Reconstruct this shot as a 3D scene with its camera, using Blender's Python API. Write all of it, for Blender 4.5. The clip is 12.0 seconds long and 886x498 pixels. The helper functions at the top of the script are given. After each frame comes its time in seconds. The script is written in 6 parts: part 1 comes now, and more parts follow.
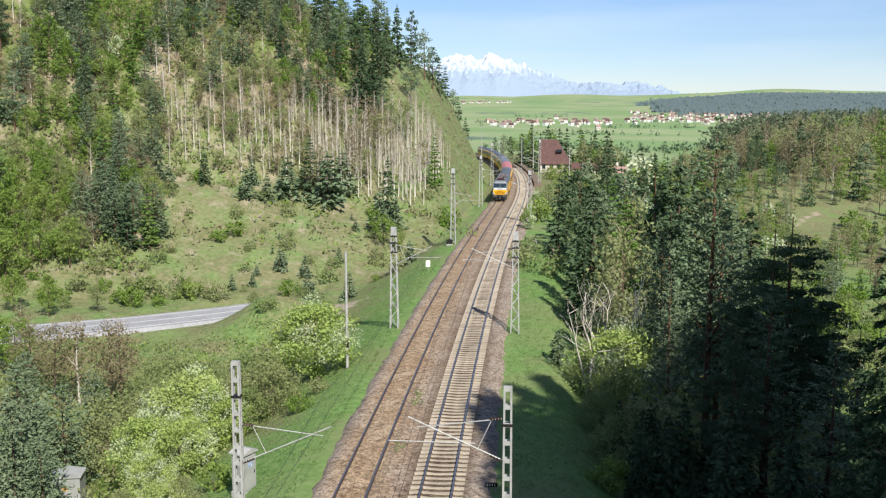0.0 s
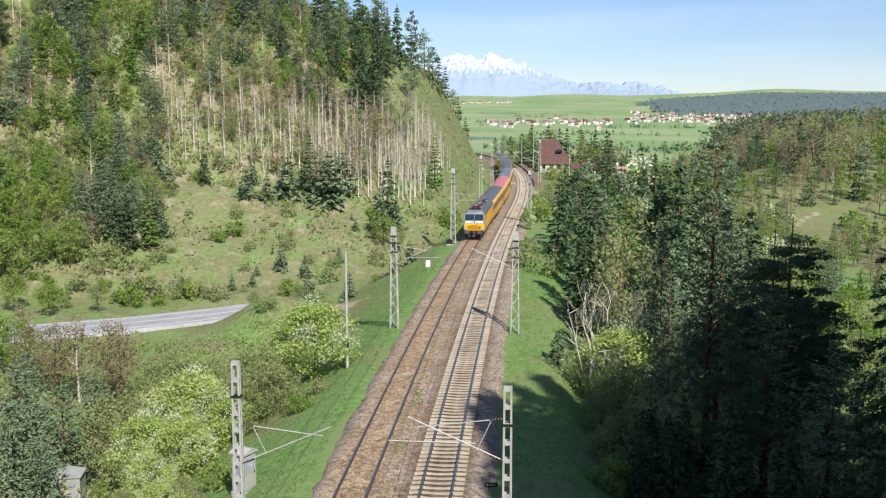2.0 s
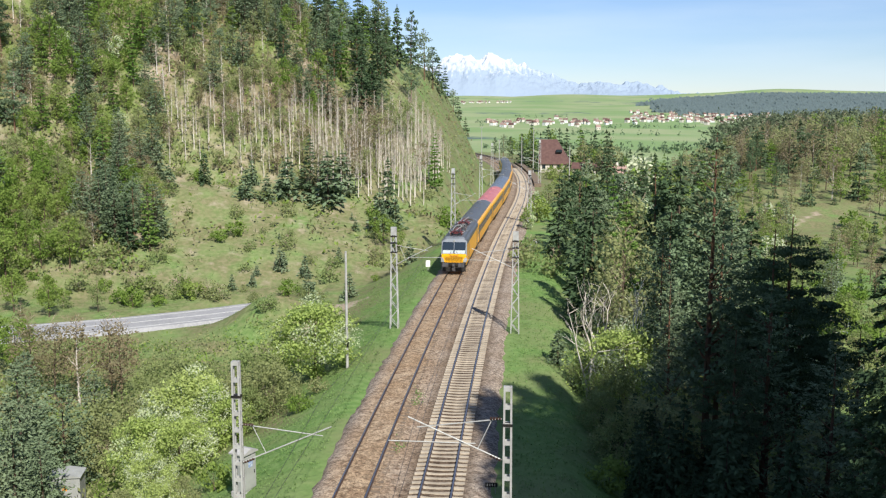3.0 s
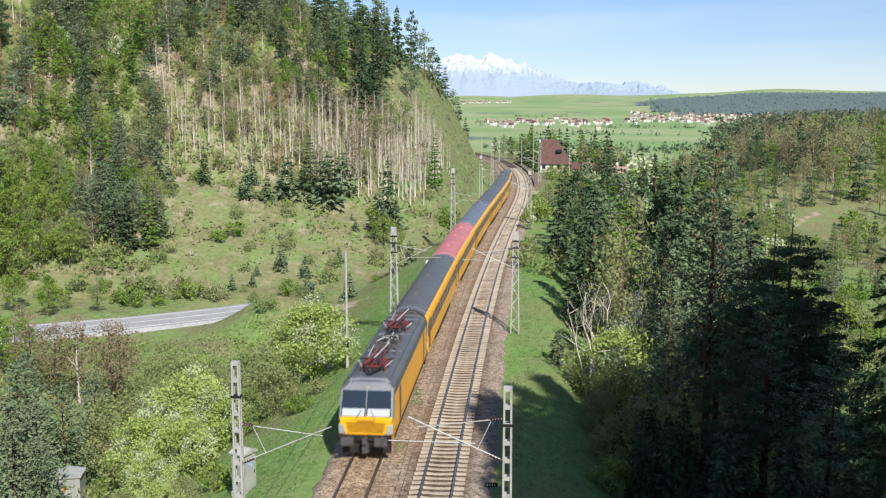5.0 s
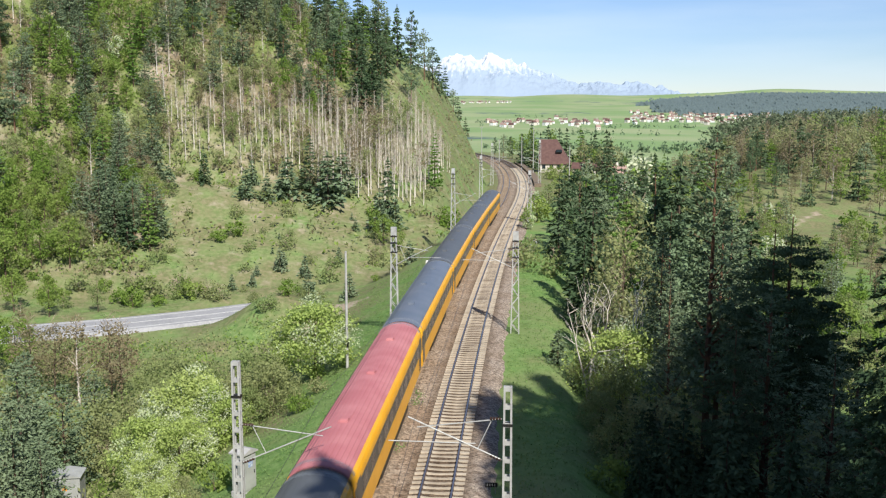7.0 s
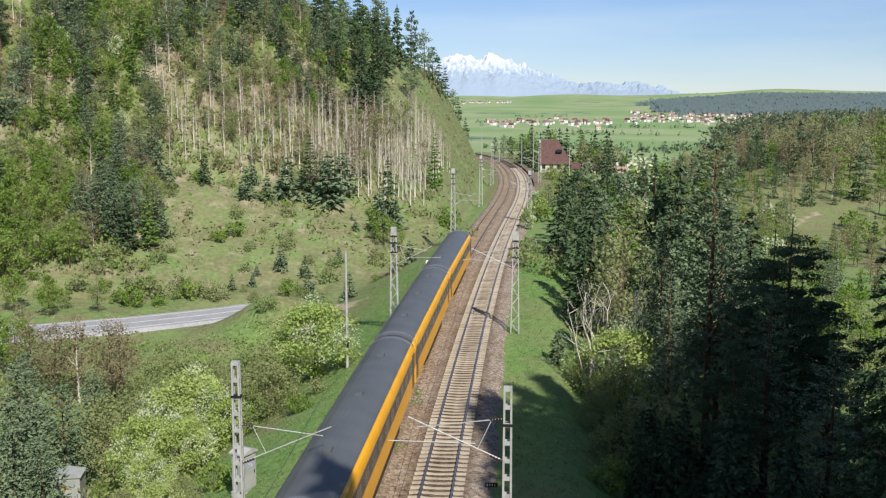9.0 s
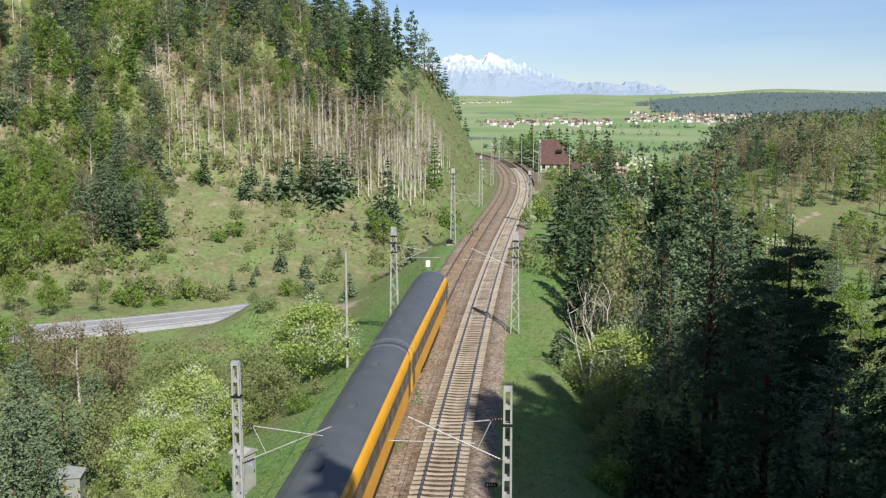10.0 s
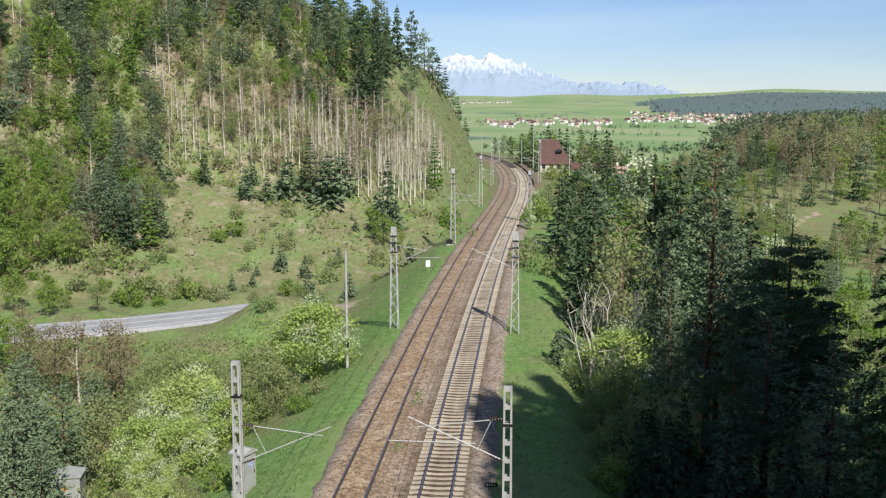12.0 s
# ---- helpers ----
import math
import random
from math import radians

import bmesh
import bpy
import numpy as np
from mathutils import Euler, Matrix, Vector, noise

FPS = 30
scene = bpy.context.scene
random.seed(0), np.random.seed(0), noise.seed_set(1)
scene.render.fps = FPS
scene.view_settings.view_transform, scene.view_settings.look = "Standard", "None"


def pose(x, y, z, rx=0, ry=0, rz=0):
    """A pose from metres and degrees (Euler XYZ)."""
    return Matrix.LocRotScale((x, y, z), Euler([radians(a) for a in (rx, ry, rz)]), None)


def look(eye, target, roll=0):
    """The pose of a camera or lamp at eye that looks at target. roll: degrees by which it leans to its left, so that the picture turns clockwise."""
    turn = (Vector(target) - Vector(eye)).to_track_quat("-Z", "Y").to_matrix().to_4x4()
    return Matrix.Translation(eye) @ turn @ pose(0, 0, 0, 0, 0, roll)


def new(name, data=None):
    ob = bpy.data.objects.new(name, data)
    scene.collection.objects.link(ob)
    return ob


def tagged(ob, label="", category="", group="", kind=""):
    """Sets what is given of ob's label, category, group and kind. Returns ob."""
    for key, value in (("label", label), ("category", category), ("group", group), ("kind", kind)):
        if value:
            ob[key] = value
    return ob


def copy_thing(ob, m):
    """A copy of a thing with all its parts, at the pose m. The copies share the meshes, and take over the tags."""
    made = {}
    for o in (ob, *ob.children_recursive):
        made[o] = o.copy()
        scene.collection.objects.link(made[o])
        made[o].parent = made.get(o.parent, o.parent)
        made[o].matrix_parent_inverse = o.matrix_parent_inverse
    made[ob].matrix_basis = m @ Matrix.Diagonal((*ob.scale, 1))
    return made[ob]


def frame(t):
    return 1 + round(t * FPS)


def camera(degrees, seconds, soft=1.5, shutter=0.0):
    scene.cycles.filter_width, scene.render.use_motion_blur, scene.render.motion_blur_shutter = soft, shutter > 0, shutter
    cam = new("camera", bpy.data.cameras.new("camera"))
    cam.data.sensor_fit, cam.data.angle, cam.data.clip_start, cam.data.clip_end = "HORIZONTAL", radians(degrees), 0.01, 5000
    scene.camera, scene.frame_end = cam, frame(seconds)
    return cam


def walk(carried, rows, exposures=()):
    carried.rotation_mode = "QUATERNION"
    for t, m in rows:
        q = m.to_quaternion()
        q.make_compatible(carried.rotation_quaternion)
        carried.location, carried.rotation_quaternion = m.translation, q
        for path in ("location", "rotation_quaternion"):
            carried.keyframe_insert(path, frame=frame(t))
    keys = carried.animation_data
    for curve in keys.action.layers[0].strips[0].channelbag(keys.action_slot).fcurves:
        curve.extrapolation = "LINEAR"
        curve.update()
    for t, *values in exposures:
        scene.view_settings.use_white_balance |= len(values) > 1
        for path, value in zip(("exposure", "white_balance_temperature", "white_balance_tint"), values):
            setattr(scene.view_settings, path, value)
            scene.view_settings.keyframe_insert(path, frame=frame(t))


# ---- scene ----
cam = camera(49.5, 12.0, soft=1.25, shutter=0.4)
EYE = (0.0, 0.0, 18.0)
VIEW = look(EYE, (0.0, 100.0, 18.0 - 100.0 * 248.0 / 1700.0))
EXPOSURE = 0.50
walk(cam, [(0.0, VIEW), (12.0, VIEW)], [(0.0, EXPOSURE), (7.2, EXPOSURE), (8.8, EXPOSURE - 0.17), (12.0, EXPOSURE - 0.17)])

# ---- sky, sun ----
SUN_TURN, SUN_RISE = 21.0, 42.0   # degrees off straight behind the camera to its right; height
to_sun = Vector((math.sin(radians(SUN_TURN)) * math.cos(radians(SUN_RISE)),
                 -math.cos(radians(SUN_TURN)) * math.cos(radians(SUN_RISE)), math.sin(radians(SUN_RISE))))
world = bpy.data.worlds.new("sky")
scene.world = world
world.use_nodes = True
wn, wl = world.node_tree.nodes, world.node_tree.links
wn.clear()
sky = wn.new("ShaderNodeTexSky")
sky.sky_type, sky.sun_disc = "NISHITA", False
sky.sun_elevation, sky.sun_rotation = radians(SUN_RISE), math.atan2(to_sun.x, to_sun.y)
sky.air_density, sky.dust_density, sky.ozone_density = 1.0, 0.0, 2.0
# thin high cloud veils
geo = wn.new("ShaderNodeTexCoord")
stretch = wn.new("ShaderNodeMapping")
stretch.inputs["Scale"].default_value = (1.2, 1.2, 9.0)
veil = wn.new("ShaderNodeTexNoise")
veil.inputs["Scale"].default_value, veil.inputs["Detail"].default_value = 2.2, 6.0
ramp = wn.new("ShaderNodeValToRGB")
ramp.color_ramp.elements[0].position, ramp.color_ramp.elements[1].position = 0.42, 0.80
ramp.color_ramp.elements[1].color = (0.55, 0.55, 0.55, 1)
mix = wn.new("ShaderNodeMix")
mix.data_type = "RGBA"
mix.inputs["B"].default_value = (8.2, 9.6, 11.0, 1)
back = wn.new("ShaderNodeBackground")
back.inputs["Strength"].default_value = 0.069
wout = wn.new("ShaderNodeOutputWorld")
wl.new(geo.outputs["Generated"], stretch.inputs["Vector"])
wl.new(stretch.outputs["Vector"], veil.inputs["Vector"])
wl.new(veil.outputs["Fac"], ramp.inputs["Fac"])
wl.new(ramp.outputs["Color"], mix.inputs["Factor"])
tint = wn.new("ShaderNodeMix")
tint.data_type, tint.blend_type = "RGBA", "MULTIPLY"
tint.inputs["Factor"].default_value = 1.0
tint.inputs["B"].default_value = (0.84, 0.95, 1.25, 1)
wl.new(sky.outputs["Color"], tint.inputs["A"])
wl.new(tint.outputs["Result"], mix.inputs["A"])
wl.new(mix.outputs["Result"], back.inputs["Color"])
wl.new(back.outputs["Background"], wout.inputs["Surface"])
sun = new("sun", bpy.data.lights.new("sun", "SUN"))
sun.data.energy, sun.data.angle, sun.data.color = 5.0, radians(0.6), (1.0, 0.95, 0.86)
sun.matrix_world = look(tuple(to_sun * 100), (0, 0, 0))


# ---- materials ----
def material(name, colour, rough=0.7, metal=0.0, second=None, scale=3.0, fine=None, bump=0.0, bump_scale=30.0,
             vary=0.0, island=0.0, spec=0.3):
    """Base colour broken up by coarse noise towards second and by fine noise; bump; brightness that varies by thing or by island."""
    m = bpy.data.materials.new(name)
    m.use_nodes = True
    n, l = m.node_tree.nodes, m.node_tree.links
    b = n["Principled BSDF"]
    b.inputs["Roughness"].default_value, b.inputs["Metallic"].default_value = rough, metal
    b.inputs["Specular IOR Level"].default_value = spec
    tc = n.new("ShaderNodeTexCoord")
    col = n.new("ShaderNodeRGB")
    col.outputs[0].default_value = (*colour, 1)
    out = col.outputs[0]

    def noise_tex(s, detail=5.0):
        t = n.new("ShaderNodeTexNoise")
        t.inputs["Scale"].default_value, t.inputs["Detail"].default_value = s, detail
        l.new(tc.outputs["Object"], t.inputs["Vector"])
        return t.outputs["Fac"]

    def blend(a, other, fac, mode="MIX"):
        x = n.new("ShaderNodeMix")
        x.data_type, x.blend_type = "RGBA", mode
        l.new(fac, x.inputs["Factor"])
        l.new(a, x.inputs["A"])
        if isinstance(other, tuple):
            x.inputs["B"].default_value = (*other, 1)
        else:
            l.new(other, x.inputs["B"])
        return x.outputs["Result"]

    def ramped(v, lo, hi):
        r = n.new("ShaderNodeMapRange")
        r.inputs["From Min"].default_value, r.inputs["From Max"].default_value = lo, hi
        l.new(v, r.inputs["Value"])
        return r.outputs["Result"]

    if second:
        out = blend(out, second, ramped(noise_tex(scale), 0.38, 0.64))
    if fine:
        out = blend(out, fine, ramped(noise_tex(scale * 9.0, 3.0), 0.45, 0.7))
    for amount, kind in ((vary, "OBJ"), (island, "ISL")):
        if amount:
            src = n.new("ShaderNodeObjectInfo" if kind == "OBJ" else "ShaderNodeNewGeometry")
            r = n.new("ShaderNodeMapRange")
            r.inputs["To Min"].default_value, r.inputs["To Max"].default_value = 1 - amount, 1 + amount
            l.new(src.outputs["Random" if kind == "OBJ" else "Random Per Island"], r.inputs["Value"])
            h = n.new("ShaderNodeHueSaturation")
            l.new(r.outputs["Result"], h.inputs["Value"])
            l.new(out, h.inputs["Color"])
            out = h.outputs["Color"]
    l.new(out, b.inputs["Base Color"])
    if bump:
        bp = n.new("ShaderNodeBump")
        bp.inputs["Strength"].default_value, bp.inputs["Distance"].default_value = min(bump, 1.0), 0.02 * max(1.0, bump)
        l.new(noise_tex(bump_scale, 6.0), bp.inputs["Height"])
        l.new(bp.outputs["Normal"], b.inputs["Normal"])
    return m


def leaf_material(name, colour, second, vary=0.25, island=0.18, through_light=0.42):
    """Leaves: diffuse with some light through them, colour varied by tree and by leaf clump."""
    m = bpy.data.materials.new(name)
    m.use_nodes = True
    n, l = m.node_tree.nodes, m.node_tree.links
    n.clear()
    info, isl = n.new("ShaderNodeObjectInfo"), n.new("ShaderNodeNewGeometry")
    mixc = n.new("ShaderNodeMix")
    mixc.data_type = "RGBA"
    mixc.inputs["A"].default_value, mixc.inputs["B"].default_value = (*colour, 1), (*second, 1)
    l.new(info.outputs["Random"], mixc.inputs["Factor"])
    r = n.new("ShaderNodeMapRange")
    r.inputs["To Min"].default_value, r.inputs["To Max"].default_value = 1 - island, 1 + island
    l.new(isl.outputs["Random Per Island"], r.inputs["Value"])
    h = n.new("ShaderNodeHueSaturation")
    l.new(mixc.outputs["Result"], h.inputs["Color"])
    l.new(r.outputs["Result"], h.inputs["Value"])
    d, t, mx, o = n.new("ShaderNodeBsdfDiffuse"), n.new("ShaderNodeBsdfTranslucent"), n.new("ShaderNodeMixShader"), n.new("ShaderNodeOutputMaterial")
    mx.inputs["Fac"].default_value = through_light
    l.new(h.outputs["Color"], d.inputs["Color"])
    l.new(h.outputs["Color"], t.inputs["Color"])
    l.new(d.outputs["BSDF"], mx.inputs[1])
    l.new(t.outputs["BSDF"], mx.inputs[2])
    l.new(mx.outputs["Shader"], o.inputs["Surface"])
    return m


RAIL = material("rail_steel", (0.10, 0.075, 0.06), 0.45, 0.6, (0.16, 0.09, 0.05), 2.0)
RAIL_TOP = material("polished_rail_head", (0.30, 0.29, 0.30), 0.32, 0.9)
CONCRETE = material("concrete_sleeper", (0.42, 0.365, 0.29), 0.85, 0, (0.33, 0.28, 0.215), 2.5, bump=0.4, bump_scale=40, vary=0.12)
GALV = material("galvanised_steel", (0.44, 0.45, 0.44), 0.55, 0.15, (0.36, 0.36, 0.35), 3.0, vary=0.06)
DARK_METAL = material("dark_metal", (0.03, 0.03, 0.032), 0.5, 0.5, (0.05, 0.045, 0.04), 4.0)
POLE_GREY = material("concrete_pole", (0.40, 0.40, 0.39), 0.8, 0, (0.32, 0.32, 0.31), 3.0)
WIRE = material("copper_wire", (0.10, 0.09, 0.08), 0.4, 0.8)
PORCELAIN = material("brown_insulator", (0.05, 0.028, 0.02), 0.25, 0)
WHITE_PAINT = material("white_enamel", (0.8, 0.8, 0.78), 0.4, 0, (0.7, 0.7, 0.68), 4)
BARK = material("conifer_bark", (0.11, 0.075, 0.05), 0.9, 0, (0.06, 0.045, 0.035), 3.0, bump=0.6, bump_scale=25, vary=0.2)
PINE_BARK = material("pine_bark", (0.175, 0.095, 0.055), 0.9, 0, (0.10, 0.06, 0.04), 1.2, bump=0.6, bump_scale=25)
BIRCH_BARK = material("pale_bark", (0.64, 0.60, 0.53), 0.85, 0, (0.48, 0.43, 0.365), 2.0, vary=0.12)
PALE_TWIG = material("pale_birch_twigs", (0.40, 0.345, 0.275), 0.9, 0, (0.31, 0.26, 0.205), 2.0, vary=0.15, island=0.15)
TWIG = material("bare_twigs", (0.36, 0.30, 0.22), 0.9, 0, (0.26, 0.20, 0.14), 2.0, vary=0.2, island=0.2)
NEEDLE = leaf_material("dark_needles", (0.052, 0.090, 0.044), (0.095, 0.140, 0.074), through_light=0.12)
PINE_NEEDLE = leaf_material("pine_needles", (0.150, 0.210, 0.118), (0.195, 0.246, 0.148), through_light=0.15)
LARCH_NEEDLE = leaf_material("larch_needles", (0.14, 0.26, 0.055), (0.20, 0.30, 0.08))
LEAF = leaf_material("spring_leaves", (0.170, 0.270, 0.055), (0.250, 0.325, 0.088))
LEAF_DULL = leaf_material("budding_leaves", (0.215, 0.280, 0.104), (0.295, 0.315, 0.148), through_light=0.40)
LEAF_BROWN = leaf_material("brown_buds", (0.235, 0.215, 0.120), (0.290, 0.235, 0.145))
LEAF_BRIGHT = leaf_material("bright_bush_leaves", (0.36, 0.46, 0.14), (0.42, 0.50, 0.18), through_light=0.42)
BLOSSOM = leaf_material("white_blossom", (0.62, 0.66, 0.46), (0.52, 0.60, 0.36))


# ---- mesh helpers ----
class Geo:
    """Collects vertices and faces of one mesh."""

    def __init__(self):
        self.v, self.f = [], []

    def add(self, verts, faces):
        k = len(self.v)
        self.v.extend([tuple(p) for p in verts])
        self.f.extend([tuple(i + k for i in q) for q in faces])
        return self

    def box(self, x0, y0, z0, x1, y1, z1, m=None):
        p = [Vector((x, y, z)) for z in (z0, z1) for x, y in ((x0, y0), (x1, y0), (x1, y1), (x0, y1))]
        p = [m @ q for q in p] if m else p
        return self.add(p, [(3, 2, 1, 0), (4, 5, 6, 7), (0, 1, 5, 4), (1, 2, 6, 5), (2, 3, 7, 6), (3, 0, 4, 7)])

    def tube(self, a, b, r0, r1=None, n=6, caps=True):
        """A straight tapered tube from a to b."""
        a, b = Vector(a), Vector(b)
        r1 = r0 if r1 is None else r1
        d = (b - a).normalized()
        u = d.orthogonal().normalized()
        w = d.cross(u)
        ring = [u * math.cos(2 * math.pi * i / n) + w * math.sin(2 * math.pi * i / n) for i in range(n)]
        f = [(i, (i + 1) % n, n + (i + 1) % n, n + i) for i in range(n)]
        if caps:
            f += [tuple(range(n - 1, -1, -1)), tuple(range(n, 2 * n))]
        return self.add([a + q * r0 for q in ring] + [b + q * r1 for q in ring], f)

    def pipe(self, points, radii, n=6):
        for a, b, r, s in zip(points, points[1:], radii, radii[1:]):
            self.tube(a, b, r, s, n, caps=False)
        return self

    def loft(self, sections, cap=True):
        """Skin over closed sections that have equal numbers of points."""
        n = len(sections[0])
        f = []
        for k in range(len(sections) - 1):
            for i in range(n):
                j = (i + 1) % n
                f.append((k * n + i, k * n + j, (k + 1) * n + j, (k + 1) * n + i))
        if cap:
            f += [tuple(range(n - 1, -1, -1)), tuple(range((len(sections) - 1) * n, len(sections) * n))]
        return self.add([p for s in sections for p in s], f)

    def mesh(self, name, mat, smooth=False):
        me = bpy.data.meshes.new(name)
        me.from_pydata(self.v, [], self.f)
        me.materials.append(mat)
        if smooth:
            me.shade_smooth()
        return me


def part(name, geo_or_mesh, mat, parent, label="", smooth=False):
    """One mesh object under a thing or a part."""
    me = geo_or_mesh.mesh(name, mat, smooth) if isinstance(geo_or_mesh, Geo) else geo_or_mesh
    ob = new(name, me)
    ob.parent = parent
    return tagged(ob, label) if label else ob


def thing(name, label, category, group="", at=None, kind=""):
    ob = new(name)
    if at is not None:
        ob.matrix_basis = at
    return tagged(ob, label, category, group, kind)


# ---- the railway's line: mid-line between the two tracks ----
STEP = 2.0


def heading(s):
    """Sine of the line's heading off the y axis at station s (s = y at the start)."""
    if s < 150:
        return 0.078 + 0.046 * max(0.0, s - 45) / 105
    if s < 178:
        return 0.124
    if s < 235:
        return 0.124 - (s - 178) / 1150
    if s < 325:
        return 0.0744 - (s - 235) / 900
    return -0.0256 - (s - 325) / 380


LINE = []
_x, _y = -2.29 - 0.078 * 345, 45.0 - 345.0
_s = -300.0
while _s < 560:
    a_ = heading(_s)
    LINE.append((_s, _x, _y, a_))
    _x += STEP * math.sin(a_)
    _y += STEP * math.cos(a_)
    _s += STEP
LINE = np.array(LINE)


def on_line(s, r=0.0, z=0.0):
    """Place at station s, r metres right of the mid-line."""
    k = min(max((s + 300.0) / STEP, 0), len(LINE) - 2.001)
    i, q = int(k), k - int(k)
    x, y, a = (LINE[i, 1:] * (1 - q) + LINE[i + 1, 1:] * q)
    return Vector((x + r * math.cos(a), y - r * math.sin(a), z)), a


def line_offset(x, y):
    """Signed distance right of the line, and station, for arrays of places."""
    x, y = np.asarray(x, float), np.asarray(y, float)
    r, s = np.empty(x.shape), np.empty(x.shape)
    L = LINE[::2]
    for k in range(0, len(x), 20000):
        dx, dy = x[k:k + 20000, None] - L[None, :, 1], y[k:k + 20000, None] - L[None, :, 2]
        i = np.argmin(dx * dx + dy * dy, axis=1)
        row = np.arange(len(i))
        a = L[i, 3]
        ddx, ddy = dx[row, i], dy[row, i]
        along = ddx * np.sin(a) + ddy * np.cos(a)
        side = ddx * np.cos(a) - ddy * np.sin(a)
        r[k:k + 20000] = np.where(np.abs(along) > 6, np.sign(side) * np.hypot(ddx, ddy), side)
        s[k:k + 20000] = L[i, 0] + along
    return r, s


# ---- the land ----
def wave(x, y, size, seed=0):
    """Smooth cheap noise of about -1..1."""
    k = 2 * math.pi / size
    return (np.sin(k * (x * 0.83 + y * 0.55) + seed) + np.sin(k * (-x * 0.62 + y * 1.13) * 1.37 + 2.1 * seed + 1)
            + np.sin(k * (x * 1.31 - y * 0.37) * 0.73 + 0.7 * seed + 2) + np.sin(k * (x * 0.2 + y * 0.9) * 2.3 + seed * 1.7)) / 4


def smin(a, b, k):
    h = np.clip(0.5 + 0.5 * (b - a) / k, 0, 1)
    return b + (a - b) * h - k * h * (1 - h)


def step(lo, hi, v):
    t = np.clip((v - lo) / (hi - lo), 0, 1)
    return t * t * (3 - 2 * t)


def road_mid(x):
    """The valley road's y at x."""
    return np.interp(x, [-130, -80, -60, -45, -36, -28, -23, -17, -10], [86, 92, 97.5, 102.3, 106, 110.6, 114, 119, 125])


def land(x, y):
    """Height of the ground."""
    x, y = np.asarray(x, float), np.asarray(y, float)
    r, s = line_offset(x, y)
    d = np.hypot(x, y)
    # the valley's general floor and the far plain
    base = np.interp(y, [-200, 0, 60, 115, 200, 330, 500, 900, 1700, 2500, 3500, 4300, 4800],
                     [-2, -6, -8, -6, -4, -3, -9, -12, -5, 14, 44, 66, 66])
    base = base + step(300, 900, y) * (wave(x, y, 420, 3) * 2.5)
    # left: bank down from the railway into the side valley
    left = np.where(r < 0, -r - 5.6, 0.0)
    bank = -0.55 - 0.45 * np.maximum(left, 0) - 0.0 * s
    lowl = np.interp(y, [-50, 40, 75, 105, 125, 170], [-13, -12, -9, -6.5, -5.0, -4]) + wave(x, y, 26, 1) * 0.5
    zl = np.maximum(bank, lowl)
    zl = zl + 4.4 * np.exp(-((x + 18.2) / 5.5) ** 2 - ((y - 104) / 6.5) ** 2)
    by_road = step(7.0, 4.0, np.abs(y - road_mid(x))) * (x < -16)
    zl = zl * (1 - by_road) + (-6.3) * by_road
    # the wooded hill
    toe = 116.0 + 0.25 * (np.clip(x, -90, 30) + 55)
    front_slope = np.interp(x, [-120, -60, -30, -5, 10], [0.46, 0.42, 0.36, 0.27, 0.24])
    front = lowl + np.maximum(y - toe, 0) * front_slope
    front = front + np.maximum(y - toe - 31, 0) * np.interp(x, [-60, -30, -12, 0], [0.44, 0.38, 0.17, 0.06])
    front = front + step(0, 60, y - toe) * (wave(x, y, 47, 5) * 2.2 + wave(x, y, 19, 8) * 0.7)
    side = np.interp(y, [150, 215, 260], [1.35, 1.6, 2.0]) * (-r - 8.0) + wave(x, y, 17, 4) * 0.8 - 0.3
    cap = np.interp(x, [-110, -45, -28, -20, -2, 10], [80, 47, 34, 30.5, 27.5, 27]) + wave(x, y, 60, 2) * 1.0
    hill = smin(smin(front, cap, 6.0), side, 2.5)
    hill = hill - 60 * step(330, 520, y)
    zl = np.where(y > toe, np.maximum(zl, hill), zl)
    # right: shoulder, slope down to the river, wooded rise beyond
    out = np.maximum(r - 8.2, 0)
    flat = step(180, 225, s) * 16.0
    out2 = np.maximum(r - 8.2 - flat, 0)
    zr = -0.60 - 0.62 * np.minimum(out2, 14) - 0.16 * np.clip(out2 - 14, 0, 30)
    rise = 0.075 * np.maximum(x - 95 - 0.10 * (y - 150), 0)
    zr = np.minimum(zr + np.minimum(rise, 22) * step(60, 160, y), 14) + step(4, 30, out) * wave(x, y, 33, 7) * 0.6
    near = np.where(r < 0, zl, zr)
    # beyond the gorge the plain takes over
    far = step(380, 620, y)
    z = near * (1 - far) + base * far
    z = np.where(np.abs(r) < 5.5, np.where(y < 420, -0.55, z), z)
    # wooded foothill on the plain
    z = z + 26 * np.exp(-((y - 2900) / 420) ** 2) * step(550, 1000, x) + 24 * np.exp(-((y - 4350) / 260) ** 2) * step(700, 1500, x)
    z = z + 10 * np.exp(-((y - 4300) / 300) ** 2) * (1 + wave(x, y, 900, 6))
    z = z + 13 * step(0.23, 0.34, x / np.maximum(y, 1)) * step(225, 330, y) * step(950, 620, y)
    # the high ground under and behind the camera, which the line enters by a tunnel
    crest = 16.3 + 0.62 * np.maximum(-y - 2, 0) + 0.75 * np.maximum(x - 7, 0) * step(24, -4, y)
    crest = np.minimum(crest, 36 + wave(x, y, 23, 9) * 1.5)
    crest = crest * step(-110, -40, x) * step(-260, -200, y)
    foot = np.interp(x, [-60, -12, 4, 8, 20, 60], [2, 2.6, 2.8, 2.8, 12, 16])
    fall = crest - 1.5 * np.maximum(y - foot, 0)
    z = np.where(y < 40, np.maximum(z, fall), z)
